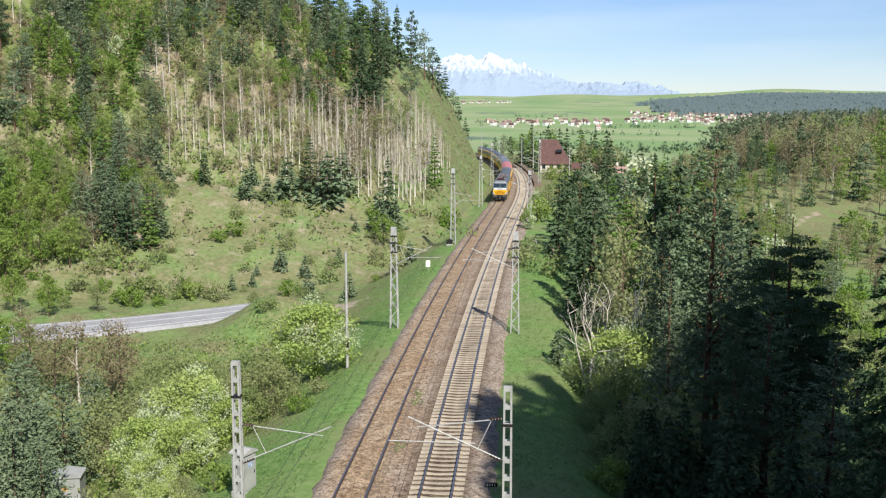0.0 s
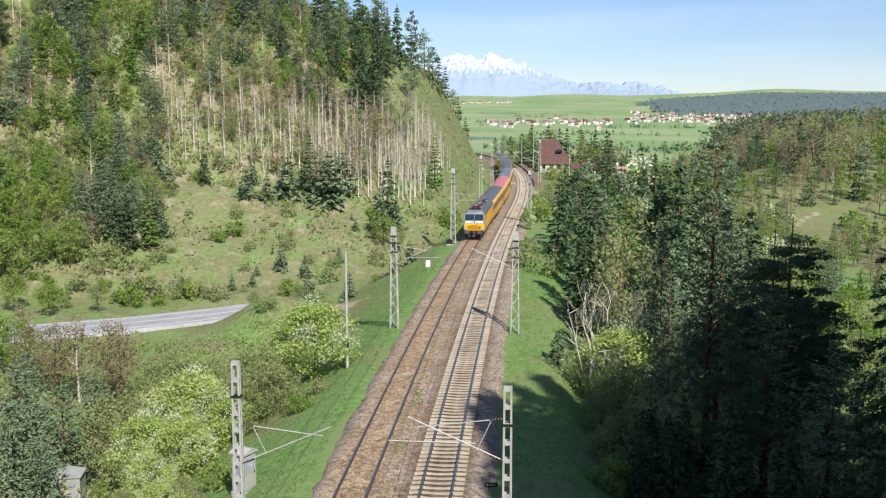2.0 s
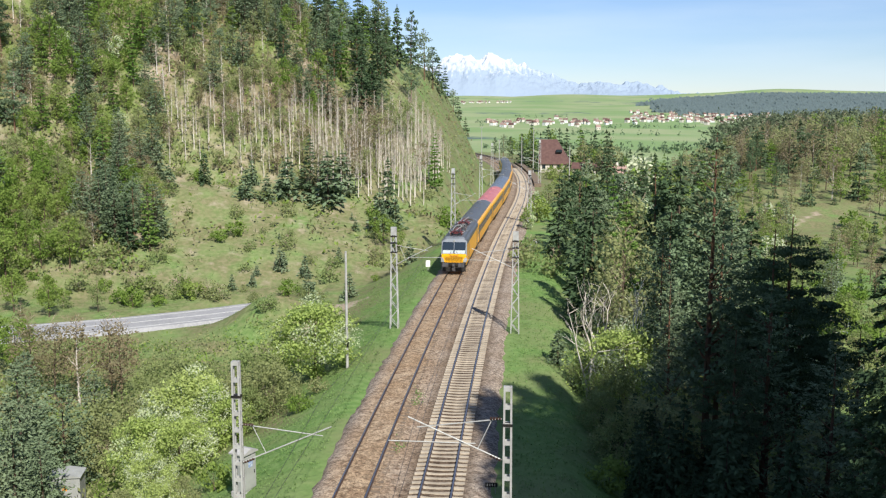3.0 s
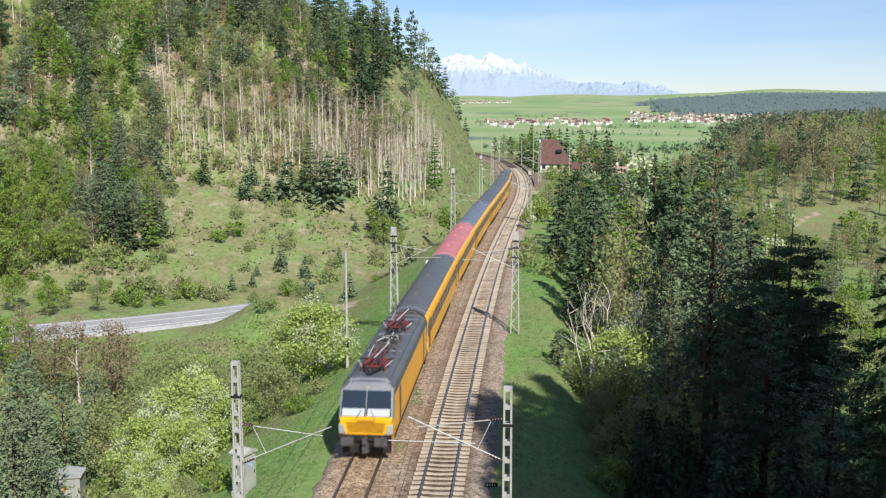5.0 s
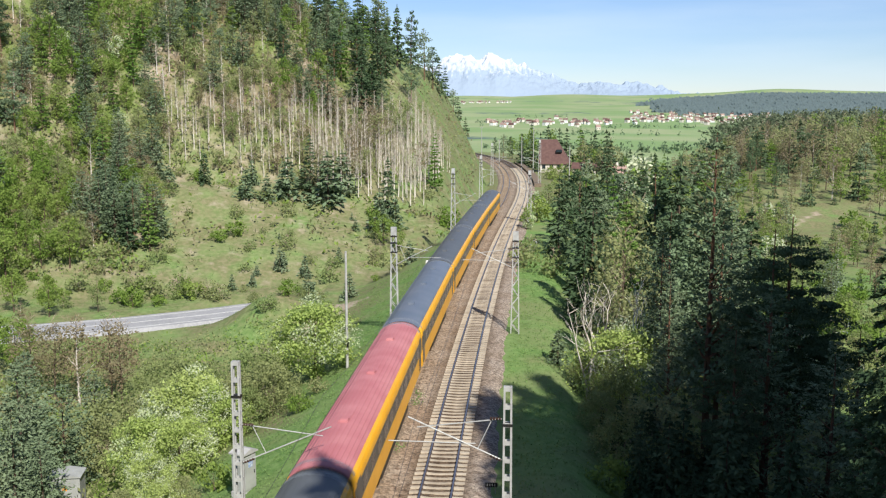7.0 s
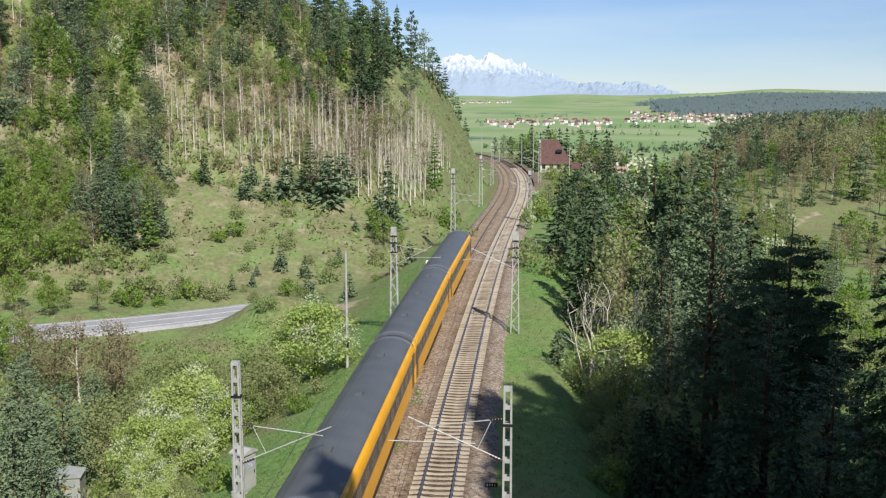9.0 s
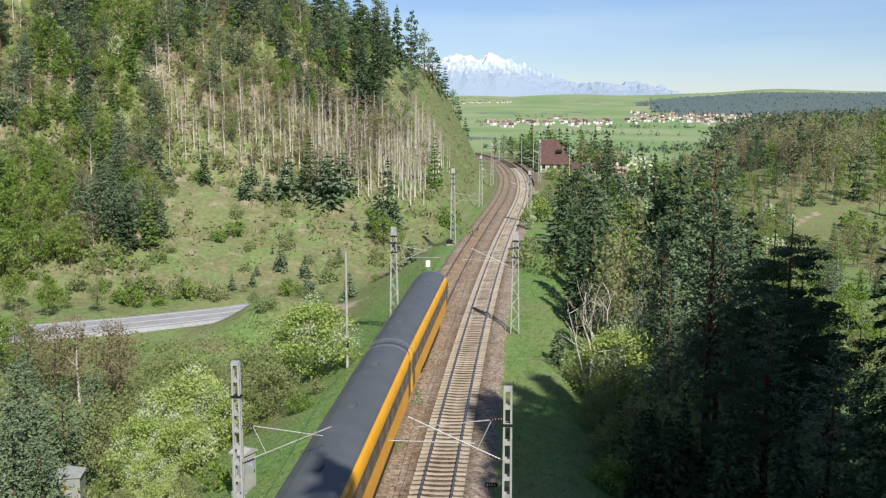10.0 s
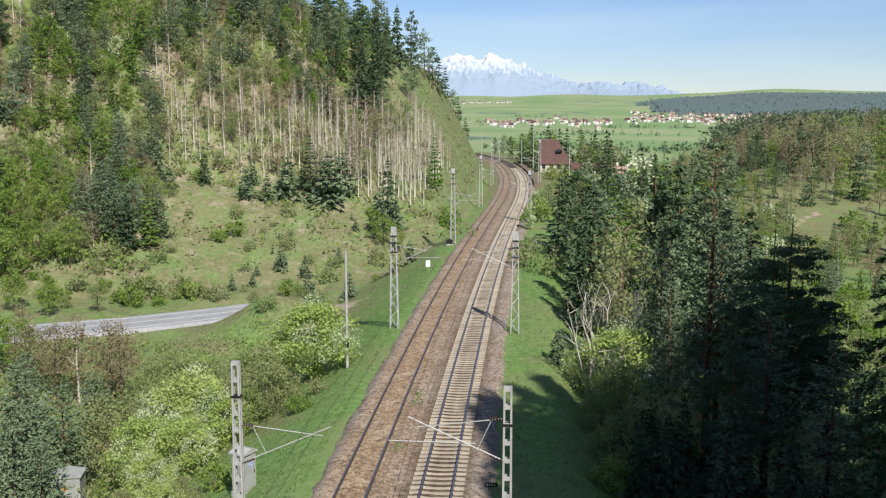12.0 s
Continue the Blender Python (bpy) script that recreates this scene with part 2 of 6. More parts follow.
    # an unseen wooded flank right beside the viewpoint, raised to shade the slope below
    flank = 31 * step(0, 15, x - (0.47 * np.maximum(y, 0) + 5)) * step(58, 34, y) * step(-120, -60, y) * step(160, 90, x)
    z = np.where((y < 60) & (flank > 0.4), np.maximum(z, flank + wave(x, y, 21, 3) * step(2, 20, flank)), z)
    return z


def ground_z(x, y):
    return float(land(np.array([x]), np.array([y]))[0])


def spaced(lo, hi, fine_lo, fine_hi, fine, growth):
    """Grid lines: even between fine_lo and fine_hi, ever wider apart outside."""
    v = list(np.arange(fine_lo, fine_hi, fine))
    g, p = fine, fine_hi
    while p < hi:
        v.append(p)
        g *= growth
        p += g
    v.append(hi)
    g, p = fine, fine_lo
    while p > lo:
        g *= growth
        p -= g
        v.insert(0, max(p, lo))
    return np.array(v)


def ground_material():
    m = bpy.data.materials.new("meadow_and_forest_floor")
    m.use_nodes = True
    n, l = m.node_tree.nodes, m.node_tree.links
    b = n["Principled BSDF"]
    b.inputs["Roughness"].default_value, b.inputs["Specular IOR Level"].default_value = 0.95, 0.1
    tc = n.new("ShaderNodeTexCoord")

    def tex(scale, detail, lo, hi):
        t = n.new("ShaderNodeTexNoise")
        t.inputs["Scale"].default_value, t.inputs["Detail"].default_value = scale, detail
        l.new(tc.outputs["Object"], t.inputs["Vector"])
        r = n.new("ShaderNodeMapRange")
        r.inputs["From Min"].default_value, r.inputs["From Max"].default_value = lo, hi
        l.new(t.outputs["Fac"], r.inputs["Value"])
        return r.outputs["Result"], t.outputs["Fac"]

    def mixed(a, c, fac):
        x = n.new("ShaderNodeMix")
        x.data_type = "RGBA"
        for key, v in (("A", a), ("B", c)):
            if isinstance(v, tuple):
                x.inputs[key].default_value = (*v, 1)
            else:
                l.new(v, x.inputs[key])
        l.new(fac, x.inputs["Factor"])
        return x.outputs["Result"]

    def cover(name):
        a = n.new("ShaderNodeAttribute")
        a.attribute_name = name
        return a.outputs["Fac"]

    def times(a, c):
        x = n.new("ShaderNodeMath")
        x.operation, x.use_clamp = "MULTIPLY_ADD", True
        l.new(a, x.inputs[0])
        l.new(c, x.inputs[1])
        x.inputs[2].default_value = 0.0
        return x.outputs[0]

    def broken(name, scale, soft=0.35):
        """A cover whose edge is frayed by noise."""
        x = n.new("ShaderNodeMath")
        x.operation = "ADD"
        t = n.new("ShaderNodeTexNoise")
        t.inputs["Scale"].default_value, t.inputs["Detail"].default_value = scale, 6.0
        l.new(tc.outputs["Object"], t.inputs["Vector"])
        l.new(cover(name), x.inputs[0])
        l.new(t.outputs["Fac"], x.inputs[1])
        r = n.new("ShaderNodeMapRange")
        r.inputs["From Min"].default_value, r.inputs["From Max"].default_value = 1.0 - soft / 2, 1.0 + soft / 2
        l.new(x.outputs[0], r.inputs["Value"])
        return r.outputs["Result"]

    tuft, raw = tex(1.6, 8, 0.38, 0.66)
    patch, _ = tex(0.13, 5, 0.40, 0.62)
    grass = mixed((0.108, 0.200, 0.054), (0.172, 0.268, 0.088), tuft)
    grass = mixed(grass, (0.172, 0.215, 0.088), patch)
    dry = mixed((0.135, 0.150, 0.066), (0.215, 0.195, 0.110), tuft)
    litter = mixed((0.125, 0.105, 0.058), (0.200, 0.150, 0.098), tuft)
    litter = mixed(litter, (0.130, 0.180, 0.050), patch)
    earth = mixed((0.30, 0.24, 0.17), (0.38, 0.33, 0.26), tuft)
    far_patch, _ = tex(0.0045, 4, 0.42, 0.58)
    # greens of the far fields, greyed to put in distance haze
    fields = mixed((0.185, 0.275, 0.115), (0.265, 0.310, 0.165), far_patch)
    col = mixed(grass, dry, broken("dry", 0.28))
    col = mixed(col, litter, broken("litter", 0.2))
    col = mixed(col, earth, broken("earth", 0.45))
    col = mixed(col, fields, cover("field"))
    # bluish wood patches: haze is part of this colour
    col = mixed(col, (0.085, 0.125, 0.120), broken("hazy_wood", 0.02, 0.1))
    l.new(col, b.inputs["Base Color"])
    bp = n.new("ShaderNodeBump")
    bp.inputs["Strength"].default_value, bp.inputs["Distance"].default_value = 0.8, 0.15
    l.new(raw, bp.inputs["Height"])
    l.new(bp.outputs["Normal"], b.inputs["Normal"])
    return m


def build_ground():
    xs = spaced(-2600, 3400, -75, 75, 1.25, 1.07)
    ys = spaced(-300, 4850, -22, 300, 1.25, 1.055)
    gx, gy = np.meshgrid(xs, ys)
    x, y = gx.ravel(), gy.ravel()
    z = land(x, y)
    nx = len(xs)
    r, s = line_offset(x, y)
    faces = []
    zz = z.reshape(len(ys), nx)
    rr = r.reshape(len(ys), nx)
    for j in range(len(ys) - 1):
        for i in range(nx - 1):
            lo, hi = min(zz[j, i], zz[j + 1, i]), max(zz[j, i], zz[j + 1, i])
            if ys[j] < 40 and abs(rr[j, i]) < 4.6 and abs(rr[j, i + 1]) < 4.6 and lo < 7.0 and hi > -0.5:
                continue   # the tunnel's mouth
            faces.append((j * nx + i, j * nx + i + 1, (j + 1) * nx + i + 1, (j + 1) * nx + i))
    me = bpy.data.meshes.new("ground")
    me.from_pydata(np.stack([x, y, z], 1).tolist(), [], faces)
    me.shade_smooth()
    on_hill = step(2, 14, z - land_low(x, y)) * (y < 420) * (r < -6)
    toe = 116.0 + 0.25 * (np.clip(x, -90, 30) + 55)
    up = (y - toe) / 40.0
    spur = step(-18, -8, x) * (y > 190)
    litter = np.where((r < -7) & (y > toe) & (y < 420), step(0.55, 1.3, up) * 0.72 * (1 - 0.8 * spur), 0)
    litter = np.where((r > 12) & (y < 380), 0.62 * step(12, 16, r) * (1 - 0.85 * step(0.30, 0.36, x / np.maximum(y, 1)) * step(80, 100, y)), litter)
    litter = np.where((y < 30), 0.55, litter)
    litter = np.where((r < -14) & (y < 95), 0.50, litter)
    dry = np.where((r < -8) & (y > toe - 2) & (y < 420), 0.60, 0.30)
    dry = np.where((r < -10) & (y < toe - 2) & (y > 60), 0.54, dry)
    dry = np.where((r > 12) & (x / np.maximum(y, 1) > 0.28) & (y > 90) & (y < 380), 0.16, dry)
    dry = np.where(spur * (x > -2) > 0, 0.60, dry)
    earth = np.where((r < -7) & (y > toe) & (y < 420), 0.28 + 0.08 * on_hill, 0.0)
    earth = np.where((np.hypot(x + 43, y - 134) < 2.4), 0.62, earth)
    for ex, ey, er in ((-62, 165, 5), (-67, 172, 4), (-71, 185, 6), (-58, 176, 3.5), (-50, 171, 3), (-27, 186, 4)):
        earth = np.where(np.hypot(x - ex, (y - ey) * 0.6) < er, 0.52, earth)
    q = np.clip(((x + 14.5) * 4.5 + (y - 97) * 10) / 120.25, 0, 1)
    earth = np.where(np.hypot(x + 14.5 - 4.5 * q, y - 97 - 10 * q) < 1.7, 0.74, earth)
    q = np.clip(((x - 88) * 14 + (y - 246) * 16) / 452, 0, 1)
    earth = np.where(np.hypot(x - 88 - 14 * q, y - 246 - 16 * q) < 1.1, 0.64, earth)
    green = ((x / np.maximum(y, 1) > -0.055) & (y > 150) & (y < 420) & (r < -7))
    dry, earth, litter = np.where(green, 0.52, dry), np.where(green, 0.25, earth), np.where(green, 0.16, litter)
    field = step(380, 560, y)
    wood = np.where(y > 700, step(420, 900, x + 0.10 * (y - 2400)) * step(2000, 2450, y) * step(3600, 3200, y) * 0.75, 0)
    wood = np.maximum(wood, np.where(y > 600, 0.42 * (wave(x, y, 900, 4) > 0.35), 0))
    for name, v in (("litter", litter), ("dry", dry), ("earth", earth), ("field", field), ("hazy_wood", wood)):
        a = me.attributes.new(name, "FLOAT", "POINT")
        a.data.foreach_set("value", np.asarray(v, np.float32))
    me.materials.append(ground_material())
    tagged(new("ground", me), "grassy valley ground with dry slopes and woodland floor", "ground", kind="structure")


def land_low(x, y):
    return np.interp(y, [-50, 40, 75, 105, 125, 170], [-13, -12, -9, -6.5, -5.0, -4])


build_ground()


# ---- the road in the side valley ----
def strip(points, half, z_up, name, mat, label, category):
    g = Geo()
    pts = [Vector(p) for p in points]
    rows = []
    for i, p in enumerate(pts):
        d = (pts[min(i + 1, len(pts) - 1)] - pts[max(i - 1, 0)])
        d.z = 0
        d.normalize()
        nrm = Vector((d.y, -d.x, 0))
        rows.append([p - nrm * (half + 0.5) + Vector((0, 0, -0.5)), p - nrm * half + Vector((0, 0, z_up)), p + nrm * half + Vector((0, 0, z_up)), p + nrm * (half + 0.5) + Vector((0, 0, -0.5))])
    v = [q for row in rows for q in row]
    f = [(4 * i + k, 4 * i + k + 1, 4 * i + k + 5, 4 * i + k + 4) for i in range(len(rows) - 1) for k in range(3)]
    g.add(v, f)
    return tagged(new(name, g.mesh(name, mat)), label, category, kind="structure")
ASPHALT = material("worn_asphalt", (0.30, 0.30, 0.31), 0.85, 0, (0.24, 0.24, 0.25), 0.4, (0.34, 0.34, 0.34), bump=0.3, bump_scale=20)


# ---- the two tracks ----
def ballast_material():
    m = material("ballast_stone", (0.275, 0.202, 0.140), 0.95, 0, (0.345, 0.278, 0.214), 0.35, (0.150, 0.102, 0.070), bump=1.0, bump_scale=14)
    n, l = m.node_tree.nodes, m.node_tree.links
    b = n["Principled BSDF"]
    old = b.inputs["Base Color"].links[0].from_socket
    tc = n.new("ShaderNodeTexCoord")
    v = n.new("ShaderNodeTexVoronoi")
    v.inputs["Scale"].default_value = 11.0
    l.new(tc.outputs["Object"], v.inputs["Vector"])
    hs = n.new("ShaderNodeSeparateColor")
    l.new(v.outputs["Color"], hs.inputs["Color"])
    r = n.new("ShaderNodeMapRange")
    r.inputs["To Min"].default_value, r.inputs["To Max"].default_value = 0.55, 1.5
    l.new(hs.outputs["Red"], r.inputs["Value"])
    h = n.new("ShaderNodeHueSaturation")
    l.new(old, h.inputs["Color"])
    l.new(r.outputs["Result"], h.inputs["Value"])
    a = n.new("ShaderNodeAttribute")
    a.attribute_name = "grey"
    x = n.new("ShaderNodeMix")
    x.data_type, x.blend_type = "RGBA", "MIX"
    hg = n.new("ShaderNodeHueSaturation")
    hg.inputs["Saturation"].default_value, hg.inputs["Value"].default_value = 0.80, 0.88
    l.new(h.outputs["Color"], hg.inputs["Color"])
    l.new(a.outputs["Fac"], x.inputs["Factor"])
    l.new(h.outputs["Color"], x.inputs["A"])
    l.new(hg.outputs["Color"], x.inputs["B"])
    # stones between the rails, blackened by oil, brake dust and painted-in shade between sleepers
    oil_shade = n.new("ShaderNodeAttribute")
    oil_shade.attribute_name = "oily_shaded"
    dark = n.new("ShaderNodeMix")
    dark.data_type, dark.blend_type = "RGBA", "MULTIPLY"
    dark.inputs["B"].default_value = (0.36, 0.33, 0.30, 1)
    l.new(oil_shade.outputs["Fac"], dark.inputs["Factor"])
    l.new(x.outputs["Result"], dark.inputs["A"])
    rust = n.new("ShaderNodeAttribute")
    rust.attribute_name = "rusty"
    ochre = n.new("ShaderNodeMix")
    ochre.data_type, ochre.blend_type = "RGBA", "MULTIPLY"
    ochre.inputs["B"].default_value = (1.12, 0.98, 0.70, 1)
    l.new(rust.outputs["Fac"], ochre.inputs["Factor"])
    l.new(dark.outputs["Result"], ochre.inputs["A"])
    l.new(ochre.outputs["Result"], b.inputs["Base Color"])
    return m


LEFT_R, RIGHT_R = -2.0, 2.0
S0, S1 = -150.0, 470.0


def build_ballast():
    """Ballast bed: shoulders, a dip between the tracks, stones heaped unevenly."""
    rs = [-4.45, -4.15, -3.85, -3.6, -3.3, -2.7, -2.0, -1.3, -0.7, 0.0, 0.7, 1.3, 2.0, 2.7, 3.3, 3.9, 4.3, 4.7, 5.1]
    zs = [-0.85, -0.52, -0.30, -0.22, -0.17, -0.16, -0.15, -0.16, -0.22, -0.30, -0.22, -0.185, -0.205, -0.185, -0.19, -0.24, -0.32, -0.55, -0.85]
    grey = [1, 1, 0.8, 0.45, 0.1, 0.05, 0.1, 0.05, 0.05, 0.0, 0.0, 0.0, 0.0, 0.05, 0.4, 0.9, 1, 1, 1]
    v, f, g = [], [], []
    st = list(np.arange(S0, 30, 6)) + list(np.arange(30, 130, 0.8)) + list(np.arange(130, S1, 2.5))
    for s in st:
        for r, z, q in zip(rs, zs, grey):
            p, _ = on_line(s, r + (random.uniform(-0.16, 0.16) if abs(r) > 4.0 else 0))
            v.append((p.x, p.y, z + random.uniform(-0.03, 0.03)))
            g.append(min(1, max(0, q + 0.45 * step(110, 190, s) + random.uniform(-0.08, 0.08))))
    n = len(rs)
    for j in range(len(st) - 1):
        for i in range(n - 1):
            f.append((j * n + i, j * n + i + 1, (j + 1) * n + i + 1, (j + 1) * n + i))
    me = bpy.data.meshes.new("ballast_bed")
    me.from_pydata(v, [], f)
    me.shade_smooth()
    a = me.attributes.new("grey", "FLOAT", "POINT")
    a.data.foreach_set("value", np.array(g, np.float32))
    oily_shaded = [0, 0, 0, 0, 0, 0.15, 0.05, 0.15, 0.1, 0.1, 0.7, 1, 1, 1, 0.75, 0, 0, 0, 0]
    a = me.attributes.new("oily_shaded", "FLOAT", "POINT")
    a.data.foreach_set("value", np.array(oily_shaded * len(st), np.float32))
    rusty = [0, 0, 0, 0.1, 0.2, 0.4, 0.45, 0.4, 0.2, 0, 0, 0, 0, 0, 0, 0, 0, 0, 0]
    a = me.attributes.new("rusty", "FLOAT", "POINT")
    a.data.foreach_set("value", np.array(rusty * len(st), np.float32))
    me.materials.append(ballast_material())
    tagged(new("ballast_bed", me), "brown and grey crushed stone ballast under both tracks", "ballast", kind="structure")


build_ballast()


def rail_mesh(r_mid, side):
    """One rail: foot, web and head as a lofted profile along the line."""
    prof = [(-0.07, -0.15), (0.07, -0.15), (0.07, -0.13), (0.012, -0.11), (0.012, -0.04), (0.036, -0.03), (0.036, 0.0), (-0.036, 0.0), (-0.036, -0.03), (-0.012, -0.04), (-0.012, -0.11), (-0.07, -0.13)]
    g = Geo()
    st = list(np.arange(S0, S1, 5.0))
    g.loft([[on_line(s, r_mid + side * 0.7535 + a, b)[0] for a, b in prof] for s in st])
    me = g.mesh("rail", RAIL)
    me.materials.append(RAIL_TOP)
    n = len(prof)
    for k, p in enumerate(me.polygons):
        if k < (len(st) - 1) * n and k % n == 6:
            p.material_index = 1
    return me


def sleeper_mesh(mat):
    g = Geo()
    sec = []
    for x, w, h in ((-1.3, 0.13, 0.19), (-0.75, 0.14, 0.21), (-0.3, 0.115, 0.165), (0.3, 0.115, 0.165), (0.75, 0.14, 0.21), (1.3, 0.13, 0.19)):
        z = -0.36 + h
        sec.append([(x, -w - 0.02, -0.36), (x, w + 0.02, -0.36), (x, w, z - 0.01), (x, w - 0.02, z), (x, -w + 0.02, z), (x, -w, z - 0.01)])
    g.loft([[Vector(p) for p in s] for s in sec])
    return g.mesh("sleeper", mat)


SLEEPER_OLD = material("ballast_covered_sleeper", (0.22, 0.17, 0.125), 0.95, 0, (0.15, 0.11, 0.08), 3.0, bump=0.6, bump_scale=30, vary=0.2)


def build_track(name, r_mid, label, mat, drop, fine_to):
    t = thing(name, label, "railway track", "railway tracks", kind="structure")
    for side in (-1, 1):
        part("rail", rail_mesh(r_mid, side), RAIL, t)
    me = sleeper_mesh(mat)
    s, k = 34.0, 0
    rest = Geo()
    sl_v, sl_f = [tuple(v.co) for v in me.vertices], [tuple(p.vertices) for p in me.polygons]
    while s < S1 - 5:
        p, a = on_line(s, r_mid, drop)
        m = Matrix.Translation(p) @ Matrix.Rotation(-a + random.uniform(-0.008, 0.008), 4, "Z")
        if s < fine_to:
            ob = new("sleeper", me)
            ob.parent, ob.matrix_basis = t, m
        elif s < 300:
            rest.add([m @ Vector(q) for q in sl_v], sl_f)
        s += 0.61
    if rest.v:
        tagged(part("sleepers_beyond", rest, mat, t), kind="stuff")


build_track("railway_track_1", LEFT_R, "rusty track with sleepers sunk in brown ballast", SLEEPER_OLD, -0.035, 100)
build_track("railway_track_2", RIGHT_R, "track on pale concrete sleepers in ballast", CONCRETE, 0.03, 190)


# ---- the train ----
YELLOW = material("yellow_coach_paint", (0.86, 0.42, 0.012), 0.35, 0, (0.78, 0.37, 0.012), 0.7, spec=0.5)
ROOF_DARK = material("dark_grey_roof", (0.078, 0.086, 0.096), 0.5, 0, (0.098, 0.106, 0.116), 0.5, spec=0.35)
ROOF_BLUE = material("blue_grey_roof", (0.10, 0.125, 0.165), 0.45, 0, (0.13, 0.15, 0.19), 0.5, spec=0.5)
PALE_BAND = material("pale_grey_band", (0.24, 0.26, 0.29), 0.4, 0.1, (0.19, 0.21, 0.24), 1.0)
ROOF_RED = material("faded_red_roof", (0.39, 0.135, 0.15), 0.6, 0, (0.46, 0.19, 0.20), 0.6)
GREY_BAND = material("dark_window_band", (0.055, 0.052, 0.05), 0.35, 0, (0.07, 0.064, 0.056), 0.6, spec=0.5)
SILVER = material("silver_cab_paint", (0.235, 0.255, 0.28), 0.38, 0.2, (0.20, 0.22, 0.245), 1.0)
GLASS = material("tinted_glass", (0.02, 0.03, 0.04), 0.06, 0, spec=0.8)
RED_PANTO = material("red_pantograph_paint", (0.21, 0.035, 0.035), 0.5, 0.1, (0.10, 0.03, 0.03), 6)
BAND_GLASS = material("dark_window_glass", (0.035, 0.035, 0.038), 0.2, 0, spec=0.5)
PANE_REFLECTION = material("pale_pane_reflection", (0.40, 0.45, 0.46), 0.6)
LAMP = material("headlamp_glass", (0.34, 0.35, 0.35), 0.15, 0, spec=0.7)
BUFFER = material("buffer_grey", (0.10, 0.10, 0.11), 0.6, 0.3, (0.07, 0.065, 0.06), 3)


def section(half, z0, z1, roof, n=9, tuck=0.0, ex=0.75, ez=0.8):
    """Right-to-left outline of a coach: floor, sides, arched roof."""
    pts = [(-half + tuck, z0), (half - tuck, z0), (half, z0 + 0.5), (half, z1)]
    for i in range(1, n):
        a = math.pi * i / n
        pts.append((half * math.copysign(abs(math.cos(a)) ** ex, math.cos(a)), z1 + (roof - z1) * math.sin(a) ** ez))
    pts += [(-half, z1), (-half, z0 + 0.5)]
    return pts


def side_panels(name, half, y0, y1, z0, z1, mat, parent, thick=0.015):
    """A panel a little proud of the body on each side."""
    for sx in (-1, 1):
        g = Geo().box(sx * half - (thick if sx < 0 else 0), y0, z0, sx * half + (thick if sx > 0 else 0), y1, z1)
        part(name, g, mat, parent)


def bogie(parent, y):
    g = Geo()
    for sx in (-1, 1):
        g.box(sx * 1.0 - 0.07, y - 1.6, 0.45, sx * 1.0 + 0.07, y + 1.6, 0.75)
        for dy in (-1.25, 1.25):
            g.box(sx * 1.02 - 0.13, y + dy - 0.2, 0.32, sx * 1.02 + 0.13, y + dy + 0.2, 0.72)
    g.box(-0.95, y - 0.3, 0.5, 0.95, y + 0.3, 0.8)
    b = part("bogie", g, DARK_METAL, parent)
    for dy in (-1.25, 1.25):
        for sx in (-1, 1):
            w = Geo()
            w.tube((sx * 0.70, y + dy, 0.455), (sx * 0.82, y + dy, 0.455), 0.455, n=16)
            part("wheel", w, RAIL, b)


